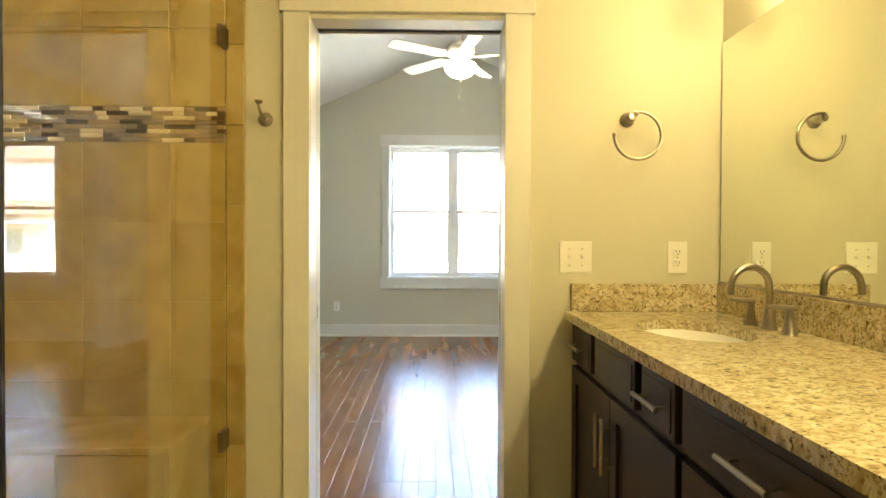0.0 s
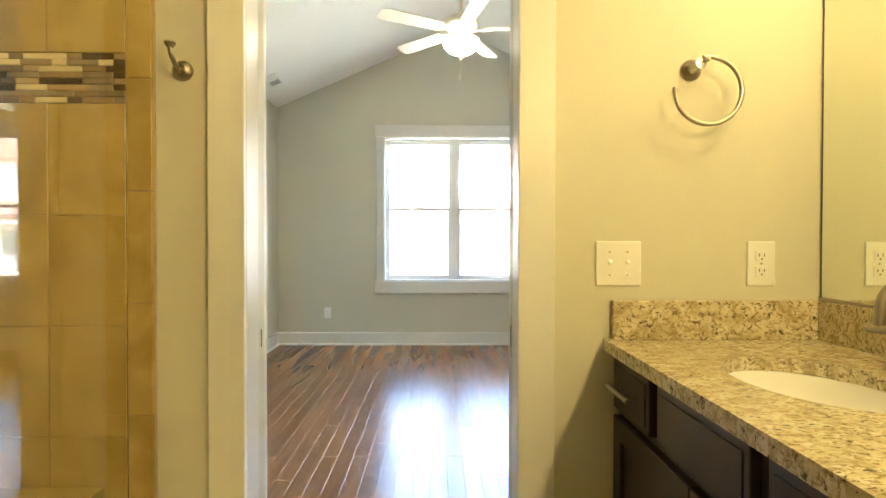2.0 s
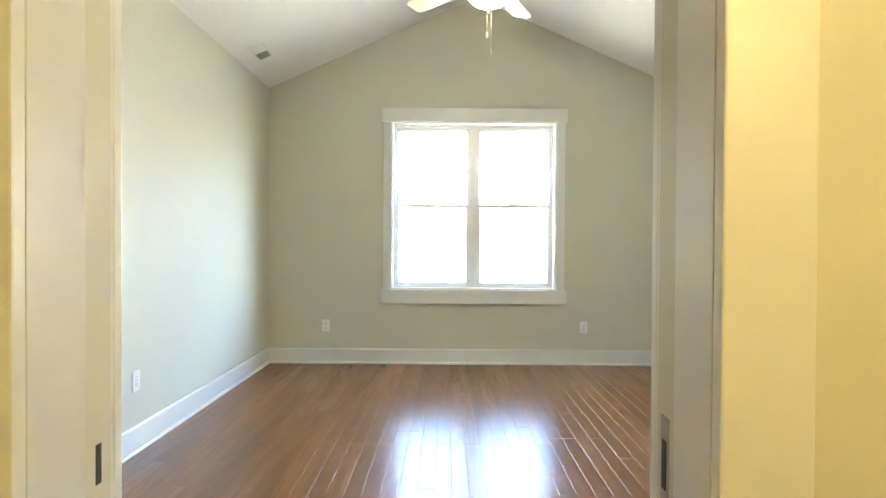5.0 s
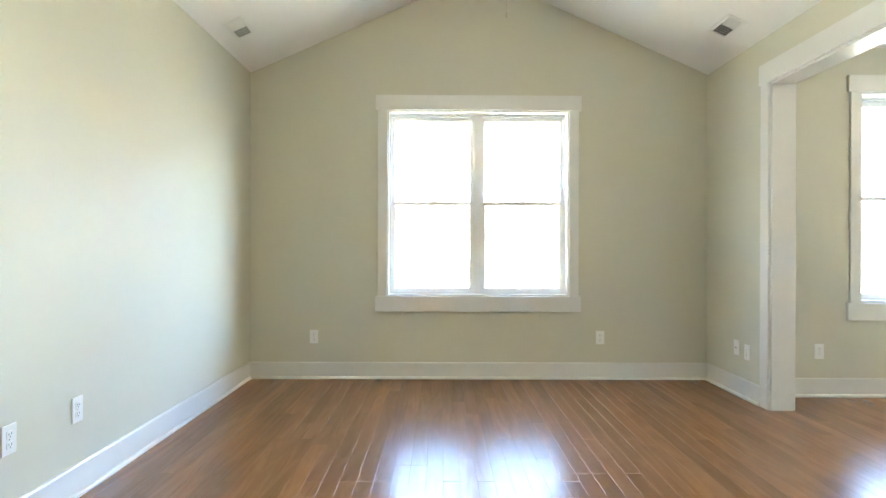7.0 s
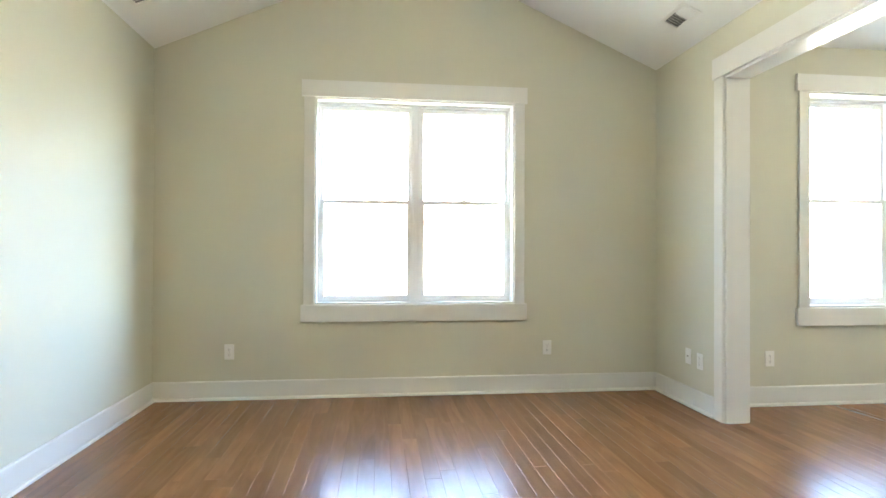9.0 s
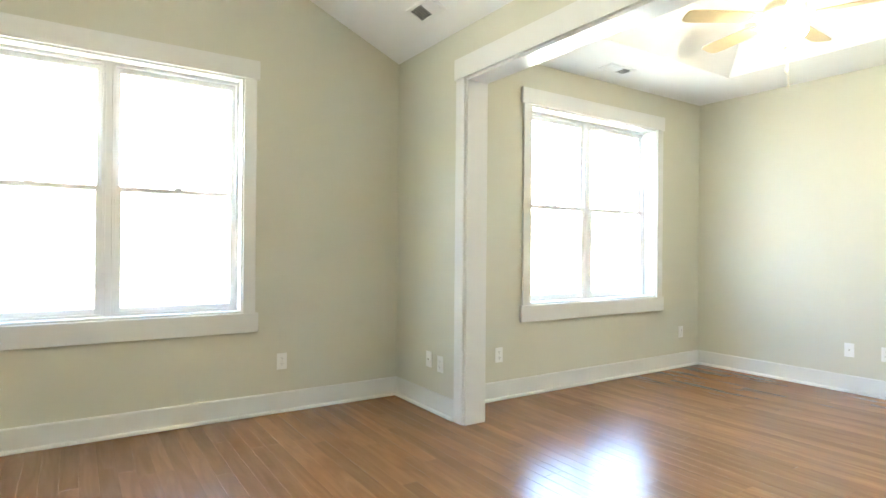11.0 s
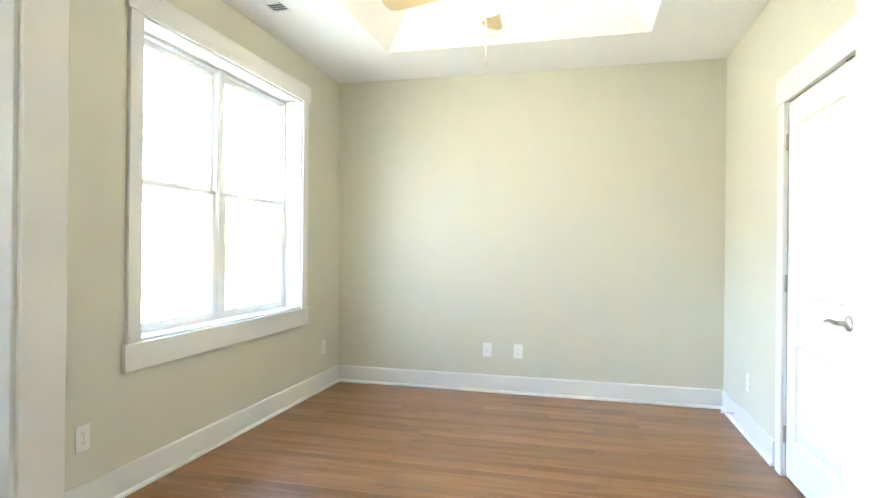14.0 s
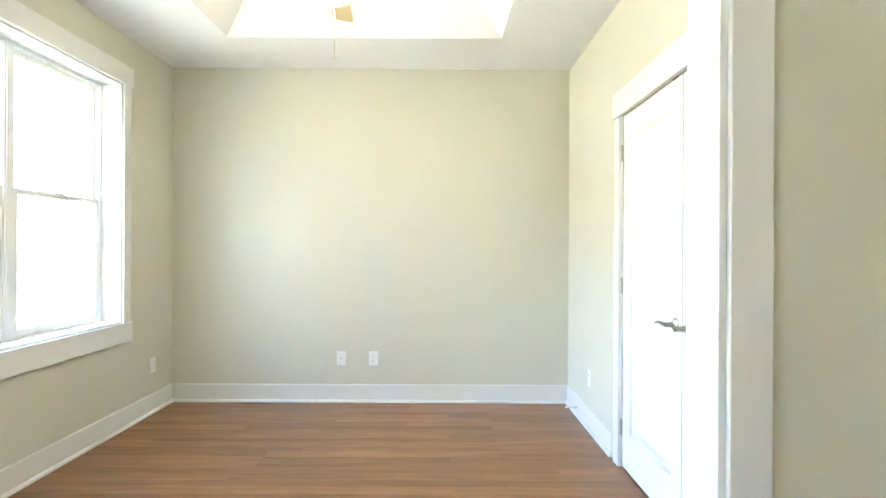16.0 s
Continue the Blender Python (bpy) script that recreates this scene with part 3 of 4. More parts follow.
# ---- ceiling fans ----
def ceiling_fan(x, y, top, hub, turn, blade_mat, label):
    """Five-blade fan; hub is the height of the blades."""
    f = thing("ceiling_fan", pose(x, y, hub), label, "ceiling fan", "ceiling fans")
    drop = top - hub
    part("canopy", turned([(0.0, drop), (0.062, drop), (0.064, drop - 0.02), (0.045, drop - 0.055), (0.016, drop - 0.07), (0.0, drop - 0.07)], 24), ALMOND, f)
    part("downrod", turned([(0.0, 0.12), (0.0125, 0.12), (0.0125, drop - 0.06), (0.0, drop - 0.06)], 14), ALMOND, f)
    motor = part("motor_housing", turned([(0.0, 0.14), (0.03, 0.14), (0.05, 0.115), (0.105, 0.10), (0.122, 0.075), (0.122, 0.045), (0.105, 0.02), (0.09, 0.008), (0.0, 0.008)], 32), ALMOND, f)
    for i in range(20):
        a = 2 * math.pi * i / 20
        s = boxes((0.085, 0.113, -0.005, 0.005, -0.001, 0.003))
        s.transform(Matrix.Rotation(a, 4, "Z") @ Matrix.Translation((0, 0, 0.0155)) @ Matrix.Rotation(radians(-24), 4, "Y"))
        part("vent_slot", s, DARK, motor)
    part("switch_housing", turned([(0.0, 0.008), (0.07, 0.008), (0.072, -0.03), (0.06, -0.05), (0.0, -0.05)], 28), ALMOND, f)
    for i in range(5):
        a = radians(turn + 72 * i)
        iron = boxes((0.07, 0.17, -0.014, 0.014, 0.0, 0.006), (0.15, 0.215, -0.036, 0.036, 0.0, 0.005), bevel=0.002)
        bl = bmesh.new()
        prism(bl, [(0.17, -0.052), (0.30, -0.060), (0.56, -0.068), (0.62, -0.064), (0.645, -0.048), (0.65, 0.0), (0.645, 0.048), (0.62, 0.064), (0.56, 0.068), (0.30, 0.060), (0.17, 0.052)], "z", 0.006, 0.012)
        for b, n_, mt in ((iron, "blade_iron", ALMOND), (bl, "blade", blade_mat)):
            b.transform(Matrix.Rotation(a, 4, "Z") @ Matrix.Rotation(radians(11), 4, "X"))
            part(n_, b, mt, f)
    part("bowl", turned([(0.0, -0.052), (0.115, -0.052), (0.132, -0.062), (0.134, -0.085), (0.122, -0.115), (0.092, -0.145), (0.05, -0.165), (0.018, -0.172), (0.0, -0.173)], 32), BOWL, f, "lit frosted glass light bowl")
    part("finial", turned([(0.0, -0.172), (0.02, -0.173), (0.022, -0.182), (0.01, -0.192), (0.008, -0.203), (0.0, -0.208)], 16), PEWTER, f)
    for dx, ln, mt in ((-0.012, 0.27, ALMOND), (0.012, 0.37, PEWTER)):
        ch = part("pull_chain", tube([(dx, -0.02, -0.20), (dx, -0.02, -0.05 - ln)], 0.0022, 6), PEWTER, f)
        part("pull_knob", turned([(0.0, -0.036), (0.005, -0.034), (0.0075, -0.018), (0.004, -0.003), (0.0, 0.0)], 10, "z", (dx, -0.02, -0.05 - ln)), mt, ch)
    return f


ceiling_fan(0.385, 5.43, RIDGE_Z + 0.02, 2.70, 65, ALMOND, "white ceiling fan with lit bowl under the vault")
ceiling_fan(4.05, 5.40, RCEIL + TUP, 2.67, 4, OAKBLADE, "ceiling fan with lit bowl and oak-coloured blades")


# ---- closet doors ----
def closet_leaf(x0, x1, hinge_left, label):
    """A moulded three-panel leaf in the wall's plane, seen from +y."""
    d = tagged(thing("door_2", pose(0, RY0, 0), label, "door", "closet doors"), kind="structure")
    y0, y1 = -0.038, -0.003
    zt = CZ - 0.006
    px0, px1 = x0 + 0.115, x1 - 0.115
    panels = ((0.22, 0.72), (0.80, 0.98), (1.06, zt - 0.13))
    zs = [0.012] + [z for p in panels for z in p] + [zt]
    bm = bmesh.new()
    box(bm, x0, px0, y0, y1, 0.012, zt)
    box(bm, px1, x1, y0, y1, 0.012, zt)
    for k in range(0, len(zs), 2):
        box(bm, px0, px1, y0, y1, zs[k], zs[k + 1])
    leaf = part("leaf", bm, TRIM, d)
    for a, b in panels:
        q = bmesh.new()
        rings = []
        for ins, dy in ((0, y1), (0.010, y1 - 0.010), (0.022, y1 - 0.010), (0.05, y1 - 0.003)):
            rings.append([q.verts.new(p) for p in ((px0 + ins, dy, a + ins), (px1 - ins, dy, a + ins), (px1 - ins, dy, b - ins), (px0 + ins, dy, b - ins))])
        for r0, r1 in zip(rings, rings[1:]):
            for i in range(4):
                k = (i + 1) % 4
                q.faces.new((r0[i], r0[k], r1[k], r1[i]))
        q.faces.new(rings[-1])
        back = [q.verts.new(p) for p in ((px0, y0, a), (px1, y0, a), (px1, y0, b), (px0, y0, b))]
        q.faces.new(back[::-1])
        for i in range(4):
            k = (i + 1) % 4
            q.faces.new((back[i], back[k], rings[0][k], rings[0][i]))
        bmesh.ops.recalc_face_normals(q, faces=q.faces)
        part("panel", q, TRIM, leaf)
    hx = x1 if hinge_left else x0
    for z in (0.23, 1.03, 1.78):
        hb = turned([(0.0, -0.045), (0.006, -0.045), (0.006, 0.045), (0.0, 0.045)], 10, "z", (hx + (0.002 if hinge_left else -0.002), 0.005, z))
        box(hb, hx - 0.001, hx + 0.022 if hinge_left else hx - 0.024, 0.0, 0.002, z - 0.045, z + 0.045)
        part("hinge", hb, NICKEL, d)
    lx = x0 + 0.062 if hinge_left else x1 - 0.062
    s = 1 if hinge_left else -1
    ros = part("rosette", turned([(0.0, 0.0), (0.032, 0.0), (0.032, 0.006), (0.026, 0.011), (0.012, 0.014), (0.011, 0.045), (0.0, 0.045)], 24, "y", (0, 0, 0)), NICKEL, d)
    ros.data.transform(Matrix.Translation((lx, -0.003, 0.905)) @ Matrix.Rotation(radians(180), 4, "Z"))
    part("lever", tube([(lx, 0.040, 0.905), (lx + s * 0.02, 0.046, 0.906), (lx + s * 0.06, 0.046, 0.909), (lx + s * 0.10, 0.044, 0.904), (lx + s * 0.118, 0.043, 0.898)], 0.008, 10, [0.009, 0.010, 0.008, 0.0065, 0.005]), NICKEL, ros)
    return d


closet_leaf((CX0 + CX1) / 2 + 0.004, CX1 - 0.004, True, "white moulded three-panel closet door with nickel lever, closed")
closet_leaf(CX0 + 0.004, (CX0 + CX1) / 2 - 0.004, False, "white moulded three-panel closet door with nickel lever, closed")
cased("x", RY0, 1, CX0 - 0.012, CX1 + 0.012, CZ, side=0.09)
for x0, x1 in ((CX0 - 0.012, CX0), (CX1, CX1 + 0.012)):
    structure("trim", boxes((x0, x1, RY0 - 0.12, RY0 + 0.001, 0, CZ)), TRIM, "white painted closet jamb", "trim")

catch = thing("ball_catch", pose((CX0 + CX1) / 2 + 0.08, RY0 - 0.02, CZ - 0.004), "small dark ball catch above the closet door", "door catch")
part("plate", boxes((-0.03, 0.03, -0.01, 0.021, -0.001, 0.004), bevel=0.001), DARK, catch)

stop = thing("door_stop", pose(5.29, RY0 + 0.013, 0.062), "small nickel spring door stop on the baseboard", "door stop")
part("rod", tube([(0.0035 * math.cos(k), 0.004 + k * 0.0011, 0.0035 * math.sin(k)) for k in [i * 0.6 for i in range(100)]], 0.0014, 5), NICKEL, stop)
part("base", turned([(0.0, 0.0), (0.009, 0.0), (0.007, -0.006), (0.0, -0.006)], 12, "y"), NICKEL, stop)
part("tip", turned([(0.0, 0.0), (0.006, 0.0), (0.006, -0.012), (0.0, -0.013)], 12, "y", (0, 0.07, 0)), PLATE, stop)


# ---- vanity ----
VX, VF, VY0, CT = 0.64, 0.665, 0.4, 0.905


def front(unit, y0, y1, z0, z1, name, handle):
    """A slab-and-frame drawer or door front facing -x; handle: None, 'h' or the y of an upright bar."""
    bm = bmesh.new()
    x = -0.02
    if z1 - z0 < 0.2:
        box(bm, x, 0, y0, y1, z0, z1, bevel=0.003)
        box(bm, x - 0.003, x + 0.001, y0 + 0.016, y1 - 0.016, z0 + 0.016, z1 - 0.016, bevel=0.0015)
    else:
        rings = []
        for ins, dx in ((0.0, 0.0), (0.0, x + 0.002), (0.002, x), (0.053, x), (0.055, x + 0.002), (0.055, x + 0.010)):
            rings.append([bm.verts.new(q) for q in ((dx, y0 + ins, z0 + ins), (dx, y1 - ins, z0 + ins), (dx, y1 - ins, z1 - ins), (dx, y0 + ins, z1 - ins))])
        for r0, r1 in zip(rings, rings[1:]):
            for i in range(4):
                k = (i + 1) % 4
                bm.faces.new((r0[i], r0[k], r1[k], r1[i]))
        bm.faces.new(rings[-1])
        bm.faces.new(rings[0][::-1])
        bmesh.ops.recalc_face_normals(bm, faces=bm.faces)
    p = part(name, bm, ESPRESSO, unit)
    if handle is None:
        return
    c = (y0 + y1) / 2
    if handle == "h":
        ln = min(0.145, (y1 - y0) * 0.75) / 2
        pts, posts = [(x - 0.030, c - ln, (z0 + z1) / 2), (x - 0.030, c + ln, (z0 + z1) / 2)], [(c - ln * 0.7, (z0 + z1) / 2), (c + ln * 0.7, (z0 + z1) / 2)]
    else:
        pts, posts = [(x - 0.030, handle, z1 - 0.21), (x - 0.030, handle, z1 - 0.05)], [(handle, z1 - 0.185), (handle, z1 - 0.075)]
    hb = tube(pts, 0.006, 12)
    for py, pz in posts:
        me = tube([(x - 0.030, py, pz), (x, py, pz)], 0.004, 8)
        tmp = bpy.data.meshes.new("tmp")
        me.to_mesh(tmp)
        me.free()
        hb.from_mesh(tmp)
        bpy.data.meshes.remove(tmp)
    part("handle", hb, NICKEL, p, "brushed nickel bar handle")


def cabinet(y0, y1, kind):
    u = thing("vanity_cabinet", pose(VF + 0.02, 0, 0), "espresso stained vanity cabinet with nickel bar handles", "cabinet", "vanity cabinets")
    part("body", boxes((0, BX1 - VF - 0.022, y0 + 0.001, y1 - 0.001, 0.1, 0.69), (0, 0.02, y0 + 0.001, y1 - 0.001, 0.69, CT - 0.032)), ESPRESSO, u)
    part("toe_kick", boxes((0.06, BX1 - VF - 0.03, y0 + 0.002, y1 - 0.002, 0, 0.1)), ESPRESSO, u)
    zt, zb = CT - 0.045, CT - 0.172
    if kind == "sink":
        for (a, b), h in zip(((0.0, 0.235), (0.28, 0.62), (0.665, 0.85)), ("h", None, "h")):
            s = (y1 - y0) / 0.87
            front(u, y1 - 0.008 - b * s, y1 - 0.008 - a * s, zb, zt, "drawer_front", h)
        c = (y0 + y1) / 2
        front(u, c + 0.002, y1 - 0.008, 0.115, zb - 0.022, "door", c + 0.032)
        front(u, y0 + 0.008, c - 0.002, 0.115, zb - 0.022, "door", c - 0.028)
    else:
        for a, b in ((zb, zt), (zb - 0.29, zb - 0.02), (0.115, zb - 0.31)):
            front(u, y0 + 0.02, y1 - 0.02, a, b, "drawer_front", "h")


cabinet(1.87, BY1 - 0.004, "sink")
cabinet(1.30, 1.868, "drawers")
cabinet(VY0 + 0.02, 1.298, "sink")

# worktop with an oval cut-out
SX, SY, SA, SB = 0.905, 2.315, 0.145, 0.205
top_ob = thing("vanity_countertop", pose(0, 0, 0), "speckled cream and brown granite countertop, polished", "countertop")
bm = bmesh.new()
N = 64
zA, zB = CT, CT - 0.03
ell = [(SX + SA * math.cos(2 * math.pi * i / N), SY + SB * math.sin(2 * math.pi * i / N)) for i in range(N)]


def square_point(i):
    a = 2 * math.pi * i / N
    c, s = math.cos(a), math.sin(a)
    x0, x1, y0, y1 = VX, BX1 - 0.003, SY - 0.30, BY1 - 0.003
    k = min(((x1 - SX) / c if c > 1e-6 else (x0 - SX) / c if c < -1e-6 else 9), ((y1 - SY) / s if s > 1e-6 else (y0 - SY) / s if s < -1e-6 else 9))
    return (SX + k * c, SY + k * s)


sq = [square_point(i) for i in range(N)]
ev, eb = [bm.verts.new((*p, zA)) for p in ell], [bm.verts.new((*p, zB)) for p in ell]
sv, sb_ = [bm.verts.new((*p, zA)) for p in sq], [bm.verts.new((*p, zB)) for p in sq]
for i in range(N):
    k = (i + 1) % N
    bm.faces.new((ev[i], sv[i], sv[k], ev[k]))
    bm.faces.new((eb[i], eb[k], sb_[k], sb_[i]))
    bm.faces.new((ev[i], ev[k], eb[k], eb[i]))
    bm.faces.new((sv[i], sb_[i], sb_[k], sv[k]))
# square the far corners
for cx, cy, ax in ((VX, BY1 - 0.003, 0), (BX1 - 0.003, BY1 - 0.003, 0), (VX, SY - 0.30, 0), (BX1 - 0.003, SY - 0.30, 0)):
    best = sorted(range(N), key=lambda i: (sq[i][0] - cx) ** 2 + (sq[i][1] - cy) ** 2)[0]
    for vv in (sv[best], sb_[best]):
        vv.co.x, vv.co.y = cx, cy
box(bm, VX, BX1 - 0.003, VY0, SY - 0.30, zB, zA)
bmesh.ops.remove_doubles(bm, verts=bm.verts, dist=1e-4)
bmesh.ops.recalc_face_normals(bm, faces=bm.faces)
part("slab", bm, GRANITE, top_ob)
part("backsplash", box(bmesh.new(), VX + 0.02, BX1 - 0.024, BY1 - 0.023, BY1 - 0.003, CT, CT + 0.10, bevel=0.002), GRANITE, top_ob)
part("backsplash", box(bmesh.new(), BX1 - 0.023, BX1 - 0.003, VY0, BY1 - 0.003, CT, CT + 0.10, bevel=0.002), GRANITE, top_ob)

sink = thing("sink", pose(SX, SY, CT - 0.03), "white oval ceramic undermount sink in the granite", "sink")
bm = bmesh.new()
prof = [(1.06, 0.0), (1.0, -0.001), (0.97, -0.03), (0.88, -0.08), (0.68, -0.12), (0.35, -0.14), (0.12, -0.145)]
rings = [[bm.verts.new((SA * r * math.cos(2 * math.pi * i / 48), SB * r * math.sin(2 * math.pi * i / 48), z)) for i in range(48)] for r, z in prof]
for a, b in zip(rings, rings[1:]):
    for i in range(48):
        k = (i + 1) % 48
        bm.faces.new((a[i], a[k], b[k], b[i]))
bm.faces.new(rings[-1])
bmesh.ops.recalc_face_normals(bm, faces=bm.faces)
for f_ in bm.faces:
    if f_.normal.z < 0:
        f_.normal_flip()
bmesh.ops.solidify(bm, geom=bm.faces[:], thickness=0.008)
part("basin", smooth(bm), CERAMIC, sink)
part("drain", turned([(0.0, -0.146), (0.022, -0.146), (0.022, -0.140), (0.012, -0.139), (0.0, -0.141)], 20), NICKEL, sink)

faucet = thing("faucet", pose(1.125, SY, CT), "brushed nickel gooseneck faucet with two lever handles", "faucet")
part("spout_base", turned([(0.0, 0.0), (0.023, 0.0), (0.021, 0.006), (0.015, 0.05), (0.0105, 0.075), (0.0, 0.075)], 24), NICKEL, faucet)
pts = [(0, 0, 0.05), (0, 0, 0.12)] + [(-0.055 + 0.055 * math.cos(a), 0, 0.125 + 0.055 * math.sin(a)) for a in [math.pi * i / 14 for i in range(15)]] + [(-0.112, 0, 0.10)]
part("spout", tube(pts, 0.0098, 16), NICKEL, faucet)
for s in (-1, 1):
    h = part("handle_base", turned([(0.0, 0.0), (0.021, 0.0), (0.019, 0.006), (0.011, 0.045), (0.010, 0.07), (0.0, 0.072)], 22, "z", (0, s * 0.092, 0)), NICKEL, faucet)
    part("lever", tube([(0.012, s * 0.092, 0.072), (-0.02, s * 0.092, 0.074), (-0.065, s * 0.094, 0.078)], 0.006, 10, [0.009, 0.008, 0.005]), NICKEL, h)

mirror = thing("wall_mirror", pose(BX1, 0, 0), "large frameless wall mirror above the vanity", "mirror")
part("backing", boxes((-0.004, -0.0005, VY0 + 0.02, BY1 - 0.002, CT + 0.103, 1.878)), BACKING, mirror)
part("glass", boxes((-0.0075, -0.0045, VY0 + 0.02, BY1 - 0.011, CT + 0.105, 1.875)), MIRROR, mirror)

part("channel", box(bmesh.new(), -0.011, -0.0005, VY0 + 0.02, BY1 - 0.004, CT + 0.1005, CT + 0.1085, bevel=0.001), NICKEL, mirror)

# vanity lights over the mirror, out of view: one above the sink, one added further south
def vanity_light(y, globe_mat):
    vl = thing("vanity_light", pose(BX1, y, 2.06), "unseen nickel vanity light with one lit frosted globe, above the mirror", "wall lamp", "vanity lights")
    part("backplate", box(bmesh.new(), -0.02, -0.001, -0.09, 0.09, -0.045, 0.045, bevel=0.006), NICKEL, vl)
    arm = part("arm", tube([(-0.02, 0, 0), (-0.09, 0, 0.012), (-0.13, 0, 0.0), (-0.13, 0, -0.03)], 0.008, 10), NICKEL, vl)
    part("collar", turned([(0.0, -0.03), (0.026, -0.03), (0.03, -0.045), (0.0, -0.045)], 20, "z", (-0.13, 0, 0)), NICKEL, arm)
    globe = [(0.062 * math.sin(math.pi * k / 14), -0.1 + 0.062 * math.cos(math.pi * k / 14)) for k in range(15)]
    part("shade", turned(globe, 24, "z", (-0.13, 0, 0)), globe_mat, arm, "lit frosted glass globe shade")


vanity_light(2.25, SHADE[0])
# added fill globe, brightens the shower and walls evenly
vanity_light(0.90, SHADE[1])

# towel ring
ring = thing("towel_ring", pose(0.862, BY1, 1.597), "brushed nickel open towel ring on the wall", "towel ring")
part("rosette", turned([(0.0, 0.0), (0.027, 0.0), (0.027, 0.008), (0.019, 0.016), (0.014, 0.02), (0.013, 0.064), (0.0, 0.066)], 24, "y"), NICKEL, ring)
arc = [radians(100 - i * 7.2) for i in range(40)]
part("ring", tube([(0.017 + 0.083 * math.cos(a), -0.066, -0.068 + 0.083 * math.sin(a)) for a in arc], 0.0058, 10), NICKEL, ring)
end = (0.017 + 0.083 * math.cos(arc[-1]), -0.066, -0.068 + 0.083 * math.sin(arc[-1]))
part("end_knob", turned([(0.0, -0.008), (0.006, -0.007), (0.008, 0.0), (0.006, 0.007), (0.0, 0.008)], 12, "z", end), NICKEL, ring)
part("arm", tube([(0.0, -0.058, 0.0), (0.012, -0.066, 0.010), (0.018, -0.066, 0.009)], 0.0065, 10), NICKEL, ring)

# robe hook
hook = thing("robe_hook", pose(-0.44, BY1, 1.59), "brushed nickel robe hook on the wall", "hook")
part("rosette", turned([(0.0, 0.0), (0.026, 0.0), (0.026, 0.006), (0.02, 0.014), (0.012, 0.018), (0.011, 0.03), (0.0, 0.03)], 24, "y"), NICKEL, hook)
part("hook_arm", tube([(0, -0.024, 0), (0, -0.045, 0.004), (-0.003, -0.058, 0.02), (-0.006, -0.06, 0.042)], 0.006, 10), NICKEL, hook)
part("hook_tip", turned([(0.0, 0.0), (0.008, 0.0), (0.014, 0.010), (0.013, 0.014), (0.0, 0.015)], 14, "z", (-0.006, -0.06, 0.04)), NICKEL, hook)

# ---- shower ----
GX = -0.575
bench = thing("shower_bench", pose(-1.12, 2.56, 0), "built-in honey stone tiled shower bench", "bench")
part("bench_body", boxes((-0.498, 0.47, -0.13, 0.165, 0.0, 0.51)), GROUT, bench)
part("seat_slab", box(bmesh.new(), -0.498, 0.482, -0.145, 0.165, 0.51, 0.532, bevel=0.003), TILE, bench)
for k in range(3):
    part("tile", box(bmesh.new(), -0.495 + k * 0.32, -0.18 + k * 0.32 + (0.007 if k == 2 else 0), -0.139, -0.130, 0.235, 0.507, bevel=0.0015), TILE, bench)
    part("tile", box(bmesh.new(), -0.495 + k * 0.32, -0.18 + k * 0.32 + (0.007 if k == 2 else 0), -0.139, -0.130, 0.0, 0.232, bevel=0.0015), TILE, bench)
part("tile", box(bmesh.new(), 0.470, 0.479, -0.13, 0.165, 0.235, 0.507, bevel=0.0015), TILE, bench)
part("tile", box(bmesh.new(), 0.470, 0.479, -0.13, 0.165, 0.0, 0.232, bevel=0.0015), TILE, bench)

sd = thing("shower_door", pose(GX, 2.73, 0, 0, 0, -1.8), "clear frameless glass shower door with nickel hinges", "shower door")
g = part("glass", box(bmesh.new(), -0.005, 0.005, -1.03, -0.005, 0.02, 2.10, bevel=0.001), SHOWER_GLASS, sd)
g.visible_shadow = False
for z in (0.455, 1.865):
    part("hinge", box(bmesh.new(), -0.012, 0.012, -0.065, 0.004, z - 0.035, z + 0.035, bevel=0.003), BRONZE, sd)
sp = thing("glass_partition", pose(GX, 0, 0), "fixed clear glass shower panel beside the door", "shower panel")
g = part("glass", box(bmesh.new(), -0.005, 0.005, 0.55, 1.69, 0.02, 2.10, bevel=0.001), SHOWER_GLASS, sp)
g.visible_shadow = False
part("seal", boxes((-0.007, 0.007, 1.6895, 1.6975, 0.02, 2.10)), DARK, sp)
structure("shower_curb", box(bmesh.new(), GX - 0.05, GX + 0.05, 0.5, 2.73, 0.0, 0.02, bevel=0.003), TILE, "low stone shower curb", "curb")

sw_root = structure("wall_shower_tile", boxes((BX0, -0.51, BY1 - 0.012, BY1 - 0.001, 0.0, BCEIL)), GROUT, "honey stone tiled shower wall with mosaic band", "wall")
sw_side = structure("wall_shower_side", boxes((BX0, BX0 + 0.01, 0.5, BY1 - 0.014, 0, BCEIL)), TILE, "honey stone tiled shower side wall", "wall")
structure("wall_shower_end", boxes((BX0, GX, 0.4, 0.5, 0, BCEIL)), TILE, "honey stone tiled shower end wall", "wall")


def piece(name, x0, x1, z0, z1, depth, mat, root):
    bm = box(bmesh.new(), x0, x1, BY1 - 0.012 - depth, BY1 - 0.012, z0, z1)
    edges = [e for e in bm.edges if all(v.co.y < BY1 - 0.0121 for v in e.verts)]
    bmesh.ops.bevel(bm, geom=edges, offset=0.0012, segments=1, affect="EDGES")
    part(name, bm, mat, root)


